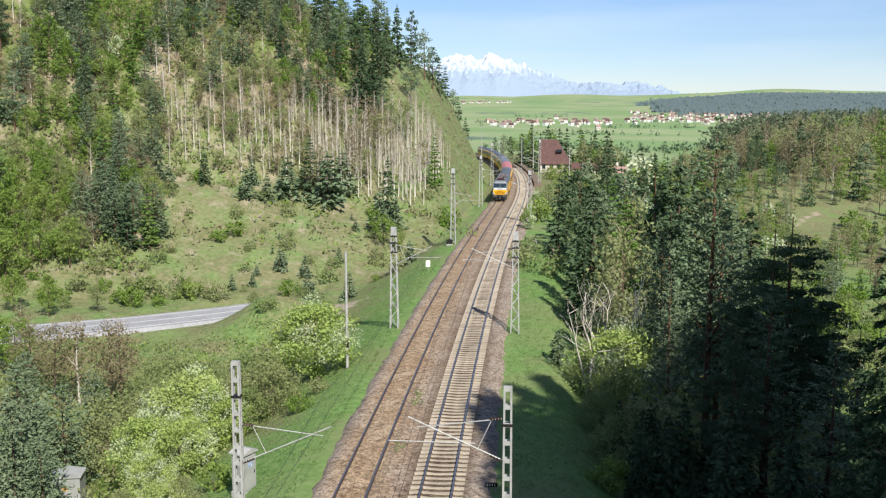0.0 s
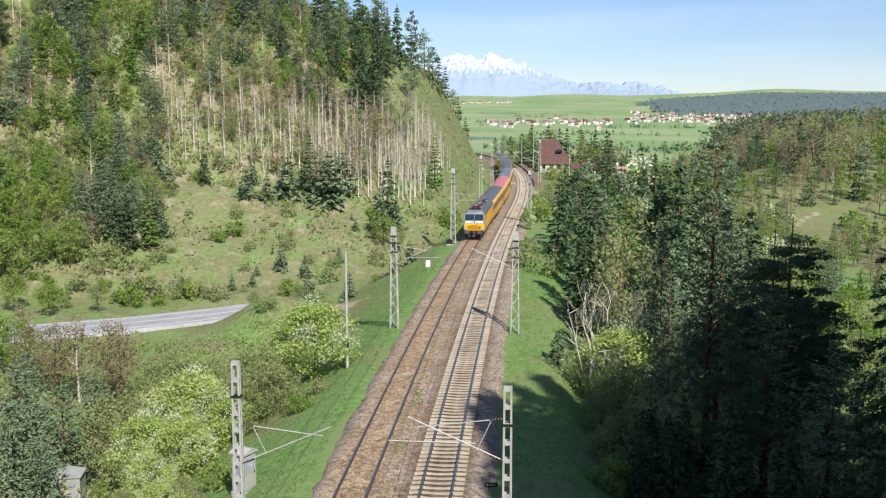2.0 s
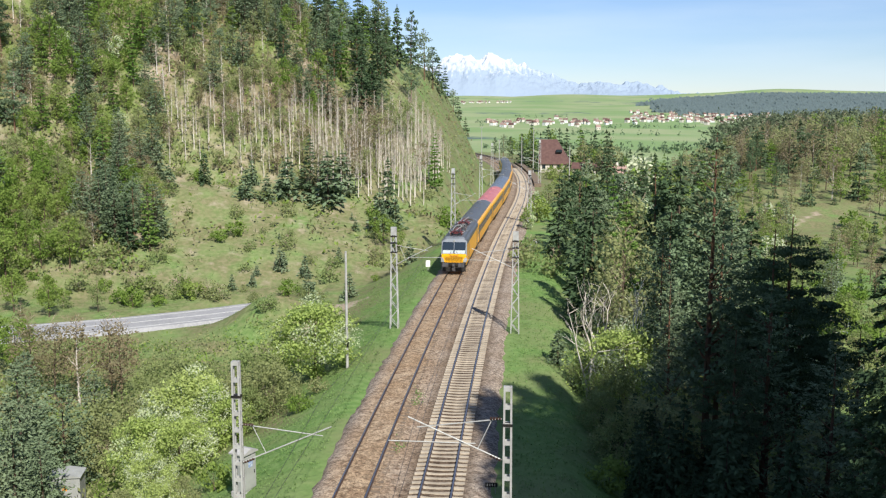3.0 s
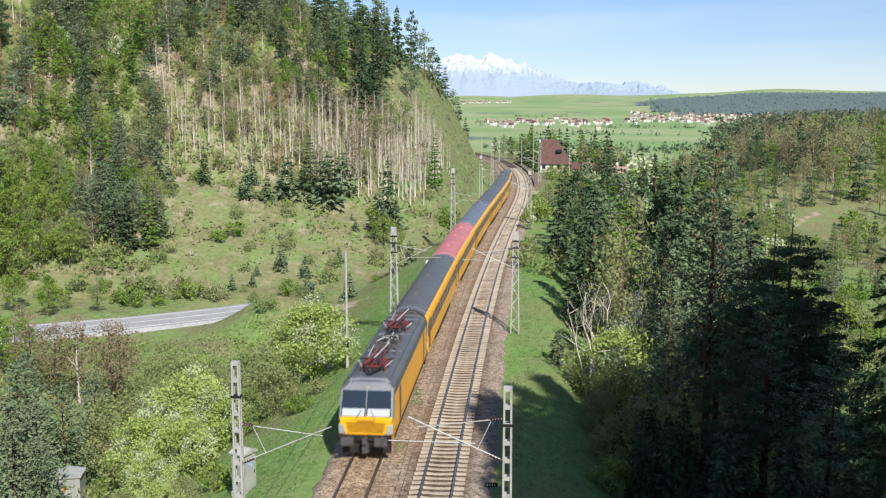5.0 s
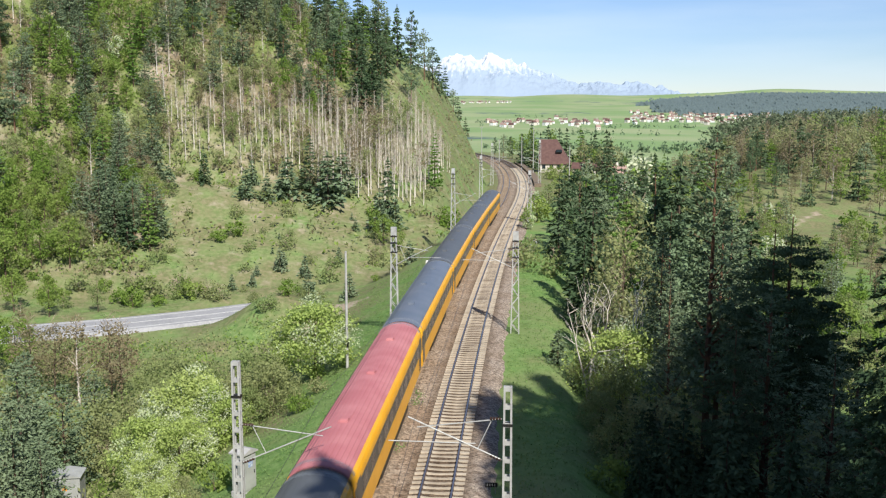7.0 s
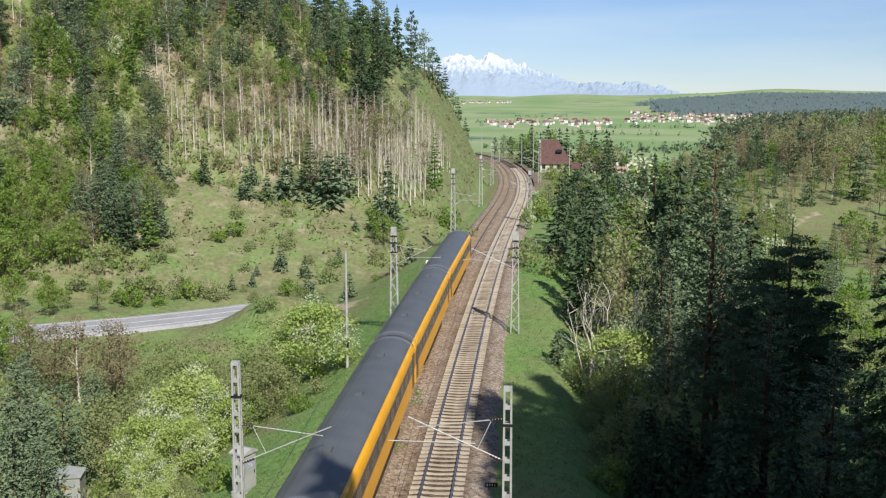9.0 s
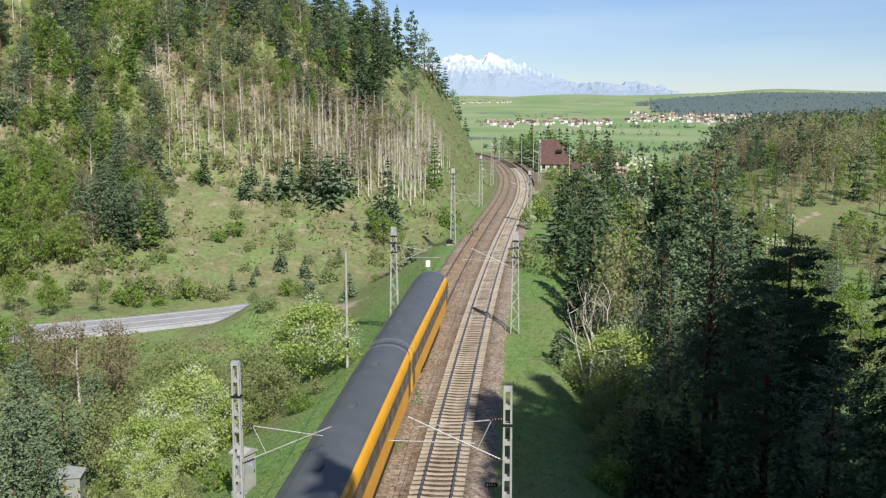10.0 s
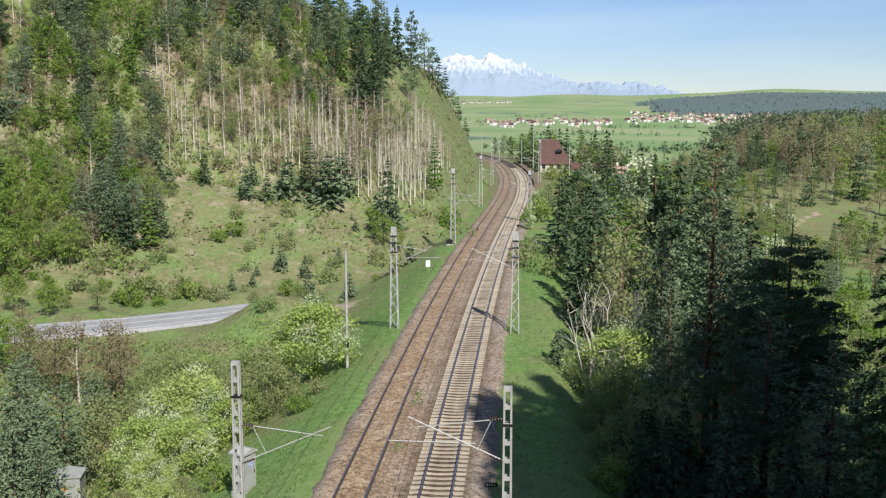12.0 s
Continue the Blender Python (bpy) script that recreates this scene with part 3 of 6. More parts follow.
def build_coach(roof_mat, label):
    """A 26.4 m coach; its own y axis points the way it goes backwards, its middle at the origin."""
    c = thing("railway_coach", label, "railway coach", "coaches of the train")
    L, half = 26.0, 1.41
    body = Geo().loft([[Vector((x, y, z)) for x, z in section(half - e, 0.85 + e, 3.05, 3.98 - e * 3, 17, 0.0, 1.0, 1.0)] for y, e in ((-L / 2, 0.06), (-L / 2 + 0.1, 0.0), (L / 2 - 0.1, 0.0), (L / 2, 0.06))])
    part("body", body, YELLOW, c)
    roof_pts = [p for p in section(half + 0.02, 0.85, 3.07, 4.03, 17, 0.0, 1.0, 1.0) if p[1] >= 3.46]
    ys = (-L / 2 - 0.05, -L / 2 + 0.25, L / 2 - 0.25, L / 2 + 0.05)
    sh = [[Vector((x, y, z - (0.05 if k in (0, 3) else 0))) for x, z in roof_pts] + [Vector((x * 0.97, y, z - 0.09)) for x, z in reversed(roof_pts)] for k, y in enumerate(ys)]
    roof = part("roof", Geo().loft(sh), roof_mat, c, smooth=False)
    for a in np.linspace(-0.85, 0.85, 11) if roof_mat == ROOF_RED else np.linspace(-1.0, 1.0, 2):
        ribs = Geo()
        x = half * math.sin(a)
        z = 3.07 + 0.96 * max(0.0, 1 - (x / (half + 0.02)) ** 2) ** 0.5
        ribs.box(x - 0.018, -L / 2 + 0.9, z - 0.03, x + 0.018, L / 2 - 0.9, z + 0.014)
        part("rib", ribs, roof_mat, roof)
    for y in (-L / 2 + 0.55, L / 2 - 0.55):
        e = Geo()
        pts = [p for p in section(half + 0.03, 0.85, 3.08, 4.05, 17, 0.0, 1.0, 1.0) if p[1] >= 3.4]
        e.loft([[Vector((x, y + d, z)) for x, z in pts] + [Vector((x * 0.95, y + d, z - 0.08)) for x, z in reversed(pts)] for d in (-0.05, 0.05)])
        # the roof-end arc's whitish highlight is put into the band's pale grey
        part("roof_band", e, PALE_BAND, roof, "pale curved strip across the roof end")
    for y in (-7.5, 0.5, 8.0):
        v = Geo()
        v.loft([[Vector((x * k, y + w * k, z)) for x, w in ((-0.22, -0.3), (0.22, -0.3), (0.22, 0.3), (-0.22, 0.3))] for k, z in ((1.0, 3.98), (0.9, 4.13), (0.6, 4.16))])
        part("vent", v, roof_mat, roof)
    side_panels("window_band", half, -L / 2 + 0.05, L / 2 - 0.05, 2.0, 2.92, GREY_BAND, c)
    for k in range(11):
        y = -L / 2 + 2.6 + k * 2.08
        side_panels("window", half + 0.016, y - 0.62, y + 0.62, 2.12, 2.80, BAND_GLASS, c, 0.006)
    for y in (-L / 2 + 1.0, L / 2 - 1.0):
        side_panels("door", half + 0.004, y - 0.42, y + 0.42, 1.0, 3.1, GREY_BAND, c, 0.02)
    side_panels("skirt", half - 0.12, -5.5, 5.5, 0.42, 0.86, DARK_METAL, c, 0.1)
    for y in (-L / 2 - 0.1, L / 2 + 0.1):
        ew = Geo().loft([[Vector((x, y * (L / 2 + d) / abs(y), z)) for x, z in section(half - 0.05, 0.9, 3.05, 3.9, 9, 0.0, 1.0, 1.0)] for d in (0.0, 0.04)])
        part("end_wall", ew, GREY_BAND, c)
        gw = Geo().box(-0.62, y - 0.2, 1.0, 0.62, y + 0.2, 3.45)
        gw.box(-1.22, y - 0.17, 1.0, 1.22, y + 0.17, 3.35)
        part("gangway", gw, DARK_METAL, c)
        for sx in (-0.87, 0.87):
            bf = Geo().tube((sx, y - 0.15, 1.06), (sx, y + 0.15, 1.06), 0.2, n=10)
            part("buffer", bf, BUFFER, c)
    for y in (-9.5, 9.5):
        bogie(c, y)
    return c


def pantograph(parent, y, flip):
    """Folded pantograph: base frame on insulators, long folded arm, collector head, horns and spring gear."""
    pg = part("pantograph", Geo().box(-0.42, y - 0.42, 4.05, 0.42, y + 0.42, 4.13), RED_PANTO, parent, "red folded pantograph frame")
    for sx in (-0.62, 0.62):
        part("base_rail", Geo().tube((sx, y - 0.85, 4.10), (sx * 0.8, y + 0.9, 4.12), 0.06, n=6), RED_PANTO, pg)
    for dy in (-0.8, -0.25, 0.3, 0.85):
        part("cross_bar", Geo().tube((-0.72, y + dy, 4.13), (0.72, y + dy, 4.13), 0.05, n=6), RED_PANTO, pg)
    for sx in (-1, 1):
        part("folded_rod", Geo().tube((sx * 0.45, y - 0.6, 4.2), (sx * 0.10, y + 3.0 * flip, 4.34), 0.055, n=6), RED_PANTO, pg)
        part("corner_arm", Geo().tube((sx * 0.62, y - 0.85, 4.12), (sx * 0.92, y - 0.2, 4.3), 0.035, n=6), GALV, pg)
        part("corner_arm", Geo().tube((sx * 0.62, y + 0.85, 4.12), (sx * 0.95, y + 0.3, 4.3), 0.035, n=6), DARK_METAL, pg)
        part("brace_rod", Geo().tube((sx * 0.55, y - 0.7 * flip, 4.16), (0, y - 2.0 * flip, 4.10), 0.075, n=6), DARK_METAL, pg)
    for q in (0.25, 0.5, 0.75):
        w = 0.45 - 0.35 * q
        part("rung", Geo().tube((-w, y - 0.6 + 3.6 * q * flip, 4.2 + 0.14 * q), (w, y - 0.6 + 3.6 * q * flip, 4.2 + 0.14 * q), 0.035, n=5), RED_PANTO, pg)
    sp = Geo()
    for sx in (-0.28, 0.05, 0.3):
        sp.tube((sx, y - 0.75, 4.24), (sx * 0.6, y + 0.35, 4.28), 0.06, n=6)
    part("spring", sp, DARK_METAL, pg)
    a = Geo()
    a.tube((-0.15, y + 0.4 * flip, 4.3), (0.30, y + 3.3 * flip, 4.46), 0.045, n=6)
    a.tube((-0.52, y + 0.6 * flip, 4.3), (-0.50, y + 2.6 * flip, 4.46), 0.035, n=6)
    part("arm", a, GALV, pg)
    h = Geo()
    for dy in (2.5, 2.85):
        h.pipe([(-0.92, y + dy * flip, 4.24), (-0.68, y + dy * flip, 4.42), (0.68, y + dy * flip, 4.42), (0.92, y + dy * flip, 4.24)], [0.03] * 4, 5)
    part("collector_head", h, BUFFER, pg)
    for sx in (-0.62, 0.62):
        for dy in (-0.75, 0.75):
            i = Geo()
            for k in range(3):
                i.tube((sx, y + dy, 3.84 + k * 0.09), (sx, y + dy, 3.92 + k * 0.09), 0.10, 0.06, 8)
            part("insulator", i, PORCELAIN, pg)


def build_locomotive():
    """A four-axle electric locomotive, 19 m long; -y is its front."""
    c = thing("electric_locomotive", "yellow electric locomotive with silver cab and dark roof", "locomotive")
    L, half = 18.2, 1.44
    secs = []
    for y, lean, top, tk in ((-L / 2, 0.0, 2.05, 0.10), (-L / 2 + 0.32, 0.0, 2.3, 0.05), (-L / 2 + 1.1, 0, 3.3, 0.03), (-L / 2 + 1.75, 0, 3.42, 0.0), (L / 2 - 1.75, 0, 3.42, 0.0), (L / 2 - 1.1, 0, 3.3, 0.03), (L / 2 - 0.32, 0, 2.3, 0.05), (L / 2, 0, 2.05, 0.10)):
        crown = {2.05: 2.10, 2.3: 2.38, 3.3: 3.62, 3.42: 3.86}[top]
        secs.append([Vector((x, y, z)) for x, z in section(half - tk, 0.95, top, crown, 9, 0.03)])
    part("body", Geo().loft(secs), YELLOW, c)
    # roof skin, full length between the cabs
    pts = [(half + 0.014, 3.22)] + [p for p in section(half + 0.014, 0.95, 3.42, 3.88, 9) if p[1] >= 3.42] + [(-half - 0.014, 3.22)]
    yr = (-L / 2 + 0.90, -L / 2 + 1.4, L / 2 - 1.4, L / 2 - 0.90)
    roof = part("roof", Geo().loft([[Vector((x, y, z + 0.015)) for x, z in pts] + [Vector((x * 0.96, y, z - 0.12)) for x, z in reversed(pts)] for y in yr]), ROOF_DARK, c)
    for y in (-7.4, -2.6, 2.2):
        part("roof_hatch", Geo().loft([[Vector((px_, yy, pz_)) for px_, pz_ in ((0.62, 3.86), (1.12, 3.80), (1.10, 3.87), (0.64, 3.93))] for yy in (y, y + 4.6)]), ROOF_DARK, roof)
    part("roof_rail", Geo().tube((-1.12, -7.6, 3.92), (-1.12, 7.6, 3.92), 0.03, n=6), ROOF_BLUE, roof)
    for y in (-1.9, 2.3, 6.6):
        part("roof_seam", Geo().box(-1.0, y - 0.03, 3.84, 1.0, y + 0.03, 3.925), PALE_BAND, roof)
    bus = Geo()
    for sx in (-0.25, 0.3):
        bus.tube((sx, -3.2, 4.2), (sx, 4.2, 4.2), 0.03, n=6)
        for y in (-2.6, -1.0, 0.8, 2.6):
            bus.tube((sx, y, 3.88), (sx, y, 4.2), 0.07, 0.05, 7)
    part("busbar", bus, BUFFER, roof)
    for k in range(9):
        y = -2.2 + 0.32 * k
        x = (-0.62, 0.1, 0.62)[k % 3]
        post = Geo()
        for n_ in range(4):
            post.tube((x, y, 3.88 + 0.1 * n_), (x, y, 3.96 + 0.1 * n_), 0.10, 0.06, 8)
        ins = part("roof_insulator", post, BUFFER if k % 2 else PORCELAIN, roof)
        part("lead", Geo().pipe([(x, y, 4.3), (x * 0.5 + 0.15, y + 0.4, 4.45), (-x * 0.7, y + 0.9, 4.22)], [0.03] * 3, 5), GALV if k % 2 else DARK_METAL, ins)
    part("breaker_box", Geo().loft([[Vector((px_, yy, pz_)) for px_, pz_ in ((-0.5, 3.86), (0.25, 3.86), (0.2, 4.2), (-0.45, 4.2))] for yy in (0.5, 1.3)]), BUFFER, roof)
    pantograph(c, -5.5, 1)
    pantograph(c, 4.0, 1)
    for sy in (-1, 1):
        y = sy * L / 2
        m = Matrix.Scale(-1, 4, (0, 1, 0)) if sy > 0 else Matrix()

        def q(pts, rev=False):
            return [m @ Vector(p) for p in pts]
        e = -L / 2
        # silver cab mask: frame round the windscreen and down the corner posts
        mask = Geo()
        front = [(-1.40, e + 0.10, 2.02), (1.40, e + 0.10, 2.02), (1.37, e + 0.66, 3.38), (0.95, e + 0.78, 3.72), (-0.95, e + 0.78, 3.72), (-1.37, e + 0.66, 3.38)]
        rear = [(p[0] * 1.03, p[1] + (0.42 if p[2] > 3 else 0.40), p[2] + (0.24 if p[2] > 3.5 else 0.15 if p[2] > 3 else 0)) for p in front]
        frontp = [(p[0] * 1.01, p[1] - 0.03, p[2] + (0.05 if p[2] > 3 else 0)) for p in front]
        mask.loft([q(frontp), q(rear)])
        cab = part("cab", mask, SILVER, c, "silver grey cab front")
        for sx in (-1, 1):
            w = Geo()
            a, b = (0.03, 1.30) if sx > 0 else (-1.30, -0.03)
            quad = [(a, e + 0.13, 2.20), (b, e + 0.13, 2.20), (b * 0.975, e + 0.67, 3.44), (a * 0.975, e + 0.67, 3.44)]
            w.loft([q([(p[0], p[1] - 0.085, p[2]) for p in quad]), q([(p[0], p[1] + 0.02, p[2]) for p in quad])])
            ws = part("windscreen", w, GLASS, cab)
            # a pale panel paints the reflection in the lower part of the glass
            bl = Geo()
            quad = [(a + 0.05 * 1, e + 0.15, 2.22), (b - 0.05, e + 0.15, 2.22), (b - 0.05, e + 0.31, 2.58), (a + 0.05, e + 0.31, 2.58)]
            bl.loft([q([(p[0], p[1] - 0.115, p[2]) for p in quad]), q([(p[0], p[1] - 0.10, p[2]) for p in quad])])
            part("blind", bl, PANE_REFLECTION, ws, "pale panel standing in for a reflection low in the windscreen")
            wp = Geo().tube(m @ Vector((sx * 0.5, e - 0.02, 2.12)), m @ Vector((sx * 0.25, e + 0.12, 2.5)), 0.02, n=5)
            part("wiper", wp, DARK_METAL, cab)
            hl = Geo()
            quad = [(sx * 1.02, e - 0.05, 1.30), (sx * 1.40, e + 0.02, 1.30), (sx * 1.43, e + 0.02, 1.80), (sx * 1.18, e - 0.05, 1.80)]
            hl.loft([q([(p[0], p[1] - 0.03, p[2]) for p in quad]), q([(p[0], p[1] + 0.06, p[2]) for p in quad])])
            part("headlight", hl, LAMP, c)
            bf = Geo().tube(m @ Vector((sx * 0.87, e - 0.55, 1.06)), m @ Vector((sx * 0.87, e, 1.06)), 0.13, n=10)
            bf.box(sx * 0.87 - 0.33, min(y - 0.62 * 1, y) if sy < 0 else y + 0.54, 0.84, sx * 0.87 + 0.33, y - 0.54 if sy < 0 else y + 0.62, 1.28)
            part("buffer", bf, BUFFER, c)
        lamp_g = Geo().tube(m @ Vector((0, e + 0.66, 3.55)), m @ Vector((0, e + 0.60, 3.54)), 0.13, n=12)
        part("top_headlight", lamp_g, LAMP, cab)
        for k, z in enumerate((1.42, 1.56, 1.70, 1.84)):
            yy = sorted((y, y - sy * -0.03))
            part("front_groove", Geo().box(-0.93 - 0.03 * k, yy[0] - 0.02, z, 0.93 + 0.03 * k, yy[1] + 0.02, z + 0.028), DARK_METAL, c)
        yy = sorted((y + sy * 0.03, y - sy * 0.05))
        part("buffer_beam", Geo().box(-1.36, yy[0], 0.90, 1.36, yy[1], 1.26), DARK_METAL, c)
        lt = Geo()
        for k in range(8):
            x = -0.42 + k * 0.115
            yy = sorted((y, y + sy * 0.02))
            lt.box(x, yy[0], 1.93, x + 0.075, yy[1], 2.02)
        part("lettering_bar", lt, RED_PANTO, c, "row of small red marks")
        cp = Geo().box(-0.12, min(y, y + sy * 0.5), 0.9, 0.12, max(y, y + sy * 0.5), 1.15)
        cp.box(-0.16, min(y, y + sy * 0.3), 0.35, 0.16, max(y, y + sy * 0.3), 0.85)
        part("coupler", cp, BUFFER, c)
        pl = Geo()
        pl.loft([q([(-1.25, e + 0.1, 0.22), (1.25, e + 0.1, 0.22), (1.25, e + 0.1, 0.78), (-1.25, e + 0.1, 0.78)]), q([(-1.3, e + 0.3, 0.2), (1.3, e + 0.3, 0.2), (1.3, e + 0.3, 0.8), (-1.3, e + 0.3, 0.8)])])
        part("plough", pl, DARK_METAL, c)
    side_panels("lower_stripe", half, -L / 2 + 0.4, L / 2 - 0.4, 0.95, 1.12, DARK_METAL, c)
    for y in (-6.2, 6.2):
        side_panels("cab_door", half, y - 0.32, y + 0.32, 1.25, 3.1, GREY_BAND, c)
    part("underframe_box", Geo().box(-1.2, -2.6, 0.35, 1.2, 2.6, 0.95), DARK_METAL, c)
    for y in (-4.75, 4.75):
        bogie(c, y)
    return c


loco = build_locomotive()
coaches = [build_coach(m, lab) for m, lab in (
    (ROOF_DARK, "yellow passenger coach with dark grey roof and window band"),
    (ROOF_RED, "yellow passenger coach with a faded red roof"),
    (ROOF_BLUE, "yellow passenger coach with blue-grey roof"),
    (ROOF_DARK, "yellow passenger coach with dark grey roof and window band"),
    (ROOF_DARK, "yellow passenger coach with dark grey roof and window band"),
    (ROOF_DARK, "last yellow passenger coach of the train, dark grey roof"))]

SPEED, NOSE_AT = 28.36, 190.3   # metres a second; station of the locomotive's nose at the start


def motions():
    """The whole train runs along the first track towards the camera."""
    gap = 26.4
    for k, v in enumerate([loco] + coaches):
        back = 9.5 if k == 0 else 19.0 + gap * (k - 0.5)
        rows = []
        for i in range(25):
            t = i * 0.5
            s = NOSE_AT - SPEED * t + back
            p1, _ = on_line(s - 7, LEFT_R)
            p2, _ = on_line(s + 7, LEFT_R)
            d = p2 - p1
            mid = (p1 + p2) / 2
            rows.append((t, pose(mid.x, mid.y, 0.0, 0, 0, math.degrees(math.atan2(-d.x, d.y)))))
        walk(v, rows)
ROAD = [(x, float(road_mid(x)), -5.95) for x in (-130, -110, -95, -80, -70, -60, -52, -45, -40, -36, -32, -28, -25, -22, -19.5)]
strip(ROAD, 3.4, 0.0, "road", ASPHALT, "pale worn asphalt road through the valley", "road")
ROAD_PAINT = material("worn_road_paint", (0.6, 0.6, 0.58), 0.7, 0, (0.45, 0.45, 0.44), 2.0)
for off in (-3.0, 0.0, 3.0):
    strip([(x, y + off, z + 0.012) for x, y, z in ROAD], 0.07, 0.0, "road_marking", ROAD_PAINT, "faded white line on the road", "road marking")


# ---- plants ----
def cards_mesh(name, c, a, b, mat, extra=None):
    """A mesh of small leaf-like diamonds: centres c, half-axes a and b, plus other faces."""
    n = len(c)
    v = np.empty((n, 4, 3))
    v[:, 0], v[:, 1], v[:, 2], v[:, 3] = c - a, c + b, c + a, c - b
    me = bpy.data.meshes.new(name)
    me.vertices.add(n * 4)
    me.vertices.foreach_set("co", v.ravel())
    me.loops.add(n * 4)
    me.loops.foreach_set("vertex_index", np.arange(n * 4, dtype=np.int32))
    me.polygons.add(n)
    me.polygons.foreach_set("loop_start", np.arange(0, n * 4, 4, dtype=np.int32))
    me.update(calc_edges=True)
    me.materials.append(mat)
    return me


def unit(v):
    return v / np.maximum(np.linalg.norm(v, axis=-1, keepdims=True), 1e-9)


LOD = [1.0]   # share of leaves that a plant is given; plants far off get fewer, larger ones


def conifer_crown(rng, h, radius, base, levels, branches, tufts, droop, power, tuft, mat, ragged=0.25):
    """Whorls of boughs with needle tufts along them."""
    levels, tuft = max(8, int(levels * (0.35 + 0.65 * LOD[0]))), tuft / LOD[0] ** 0.4
    tufts = max(4, int(tufts * LOD[0] ** 0.4))
    C, A, B = [], [], []
    for i in range(levels):
        q = (i + rng.uniform(0, 0.8)) / levels
        z = h * (base + (1 - base) * q)
        R = radius * (1 - q) ** power * rng.uniform(1 - ragged, 1 + ragged) + 0.12
        nb = max(3, int(branches * (0.55 + 0.45 * (1 - q))))
        for az in rng.uniform(0, 2 * math.pi) + np.arange(nb) * 2 * math.pi / nb + rng.normal(0, 0.25, nb):
            L = R * rng.uniform(0.7, 1.12)
            f = np.sqrt(rng.uniform(0.05, 1.0, tufts))
            d = np.array([math.cos(az), math.sin(az), 0.0])
            side = np.array([-d[1], d[0], 0.0])
            zz = z + rng.uniform(-0.1, 0.1) * R - droop * L * f ** 1.4 + 0.10 * L * f ** 3
            c = d * (L * f)[:, None] + side * (rng.normal(0, 0.16, tufts) * L * (1.15 - 0.6 * f))[:, None]
            c[:, 2] = zz + rng.normal(0, 0.05, tufts) * R
            s = tuft * rng.uniform(0.7, 1.35, tufts) * (0.55 + 0.45 * (1 - q))
            ax = unit(d + rng.normal(0, 0.45, (tufts, 3)) - np.array([0, 0, droop * 0.9]))
            bx = unit(np.cross(ax, rng.normal(0, 0.6, (tufts, 3)) + np.array([0, 0, 1.0])))
            C.append(c)
            A.append(ax * s[:, None])
            B.append(bx * (s * 0.46)[:, None])
    # the leader
    k = 10
    c = np.zeros((k, 3))
    c[:, 2] = h * np.linspace(0.96, 1.02, k)
    C.append(c)
    A.append(unit(rng.normal(0, 0.4, (k, 3)) + np.array([0, 0, 1.0])) * tuft * 0.6)
    B.append(unit(rng.normal(0, 1, (k, 3))) * tuft * 0.18)
    return cards_mesh("crown", np.concatenate(C), np.concatenate(A), np.concatenate(B), mat)


def clump_crown(rng, h, radius, base, clumps, leaves, leaf, mat, flat=0.75, shape=1.0, spread=0.42):
    """An uneven crown of leaf clumps with gaps between them."""
    leaves, leaf = max(6, int(leaves * LOD[0])), leaf / LOD[0] ** 0.36
    C, A, B = [], [], []
    for _ in range(clumps):
        u = unit(rng.normal(0, 1, 3))
        rr = rng.uniform(0.35, 1.0) ** 0.6
        t = 0.5 + 0.5 * u[2] * rr
        w = radius * (math.sin(math.pi * (0.12 + 0.80 * t)) ** shape)
        mid = np.array([u[0] * rr * w, u[1] * rr * w, h * (base + (0.96 - base) * t)])
        size = radius * spread * rng.uniform(0.6, 1.25)
        p = unit(rng.normal(0, 1, (leaves, 3))) * (rng.uniform(0.25, 1.0, leaves) ** 0.5)[:, None] * size
        p[:, 2] *= flat
        s = leaf * rng.uniform(0.6, 1.4, leaves)
        nrm = unit(p + rng.normal(0, 0.5 * size, (leaves, 3)))
        ax = unit(np.cross(nrm, rng.normal(0, 1, (leaves, 3))))
        bx = np.cross(nrm, ax)
        C.append(mid + p)
        A.append(ax * s[:, None])
        B.append(bx * (s * 0.6)[:, None])
    c = np.concatenate(C)
    c[:, 2] = np.maximum(c[:, 2], 0.05)
    return cards_mesh("crown", c, np.concatenate(A), np.concatenate(B), mat)


def trunk_geo(rng, h, r, lean=0.03, limbs=0, from_q=0.35, reach=0.2, n=6, top=0.12):
    """A tapered, slightly crooked trunk with limbs."""
    g = Geo()
    k = 6
    pts, rad = [], []
    ox, oy = 0.0, 0.0
    for i in range(k + 1):
        q = i / k
        pts.append(Vector((ox, oy, h * q - (0.3 if i == 0 else 0))))
        rad.append(r * (1.15 - q * (1.15 - top)))
        ox += rng.normal(0, lean) * h / k
        oy += rng.normal(0, lean) * h / k
    g.pipe(pts, rad, n)
    for _ in range(limbs):
        q = rng.uniform(from_q, 0.93)
        i = min(int(q * k), k - 1)
        p = pts[i].lerp(pts[i + 1], q * k - i)
        az = rng.uniform(0, 2 * math.pi)
        L = h * reach * (1.15 - q) * rng.uniform(0.6, 1.3)
        d = Vector((math.cos(az), math.sin(az), rng.uniform(0.35, 1.0))).normalized()
        m_ = p + d * L * 0.5 + Vector((0, 0, 0.03 * L))
        e = p + d * L + Vector((0, 0, 0.12 * L))
        r0 = r * (1 - q) * 0.55 + 0.012
        g.pipe([p, m_, e], [r0, r0 * 0.6, r0 * 0.2], 4)
    return g


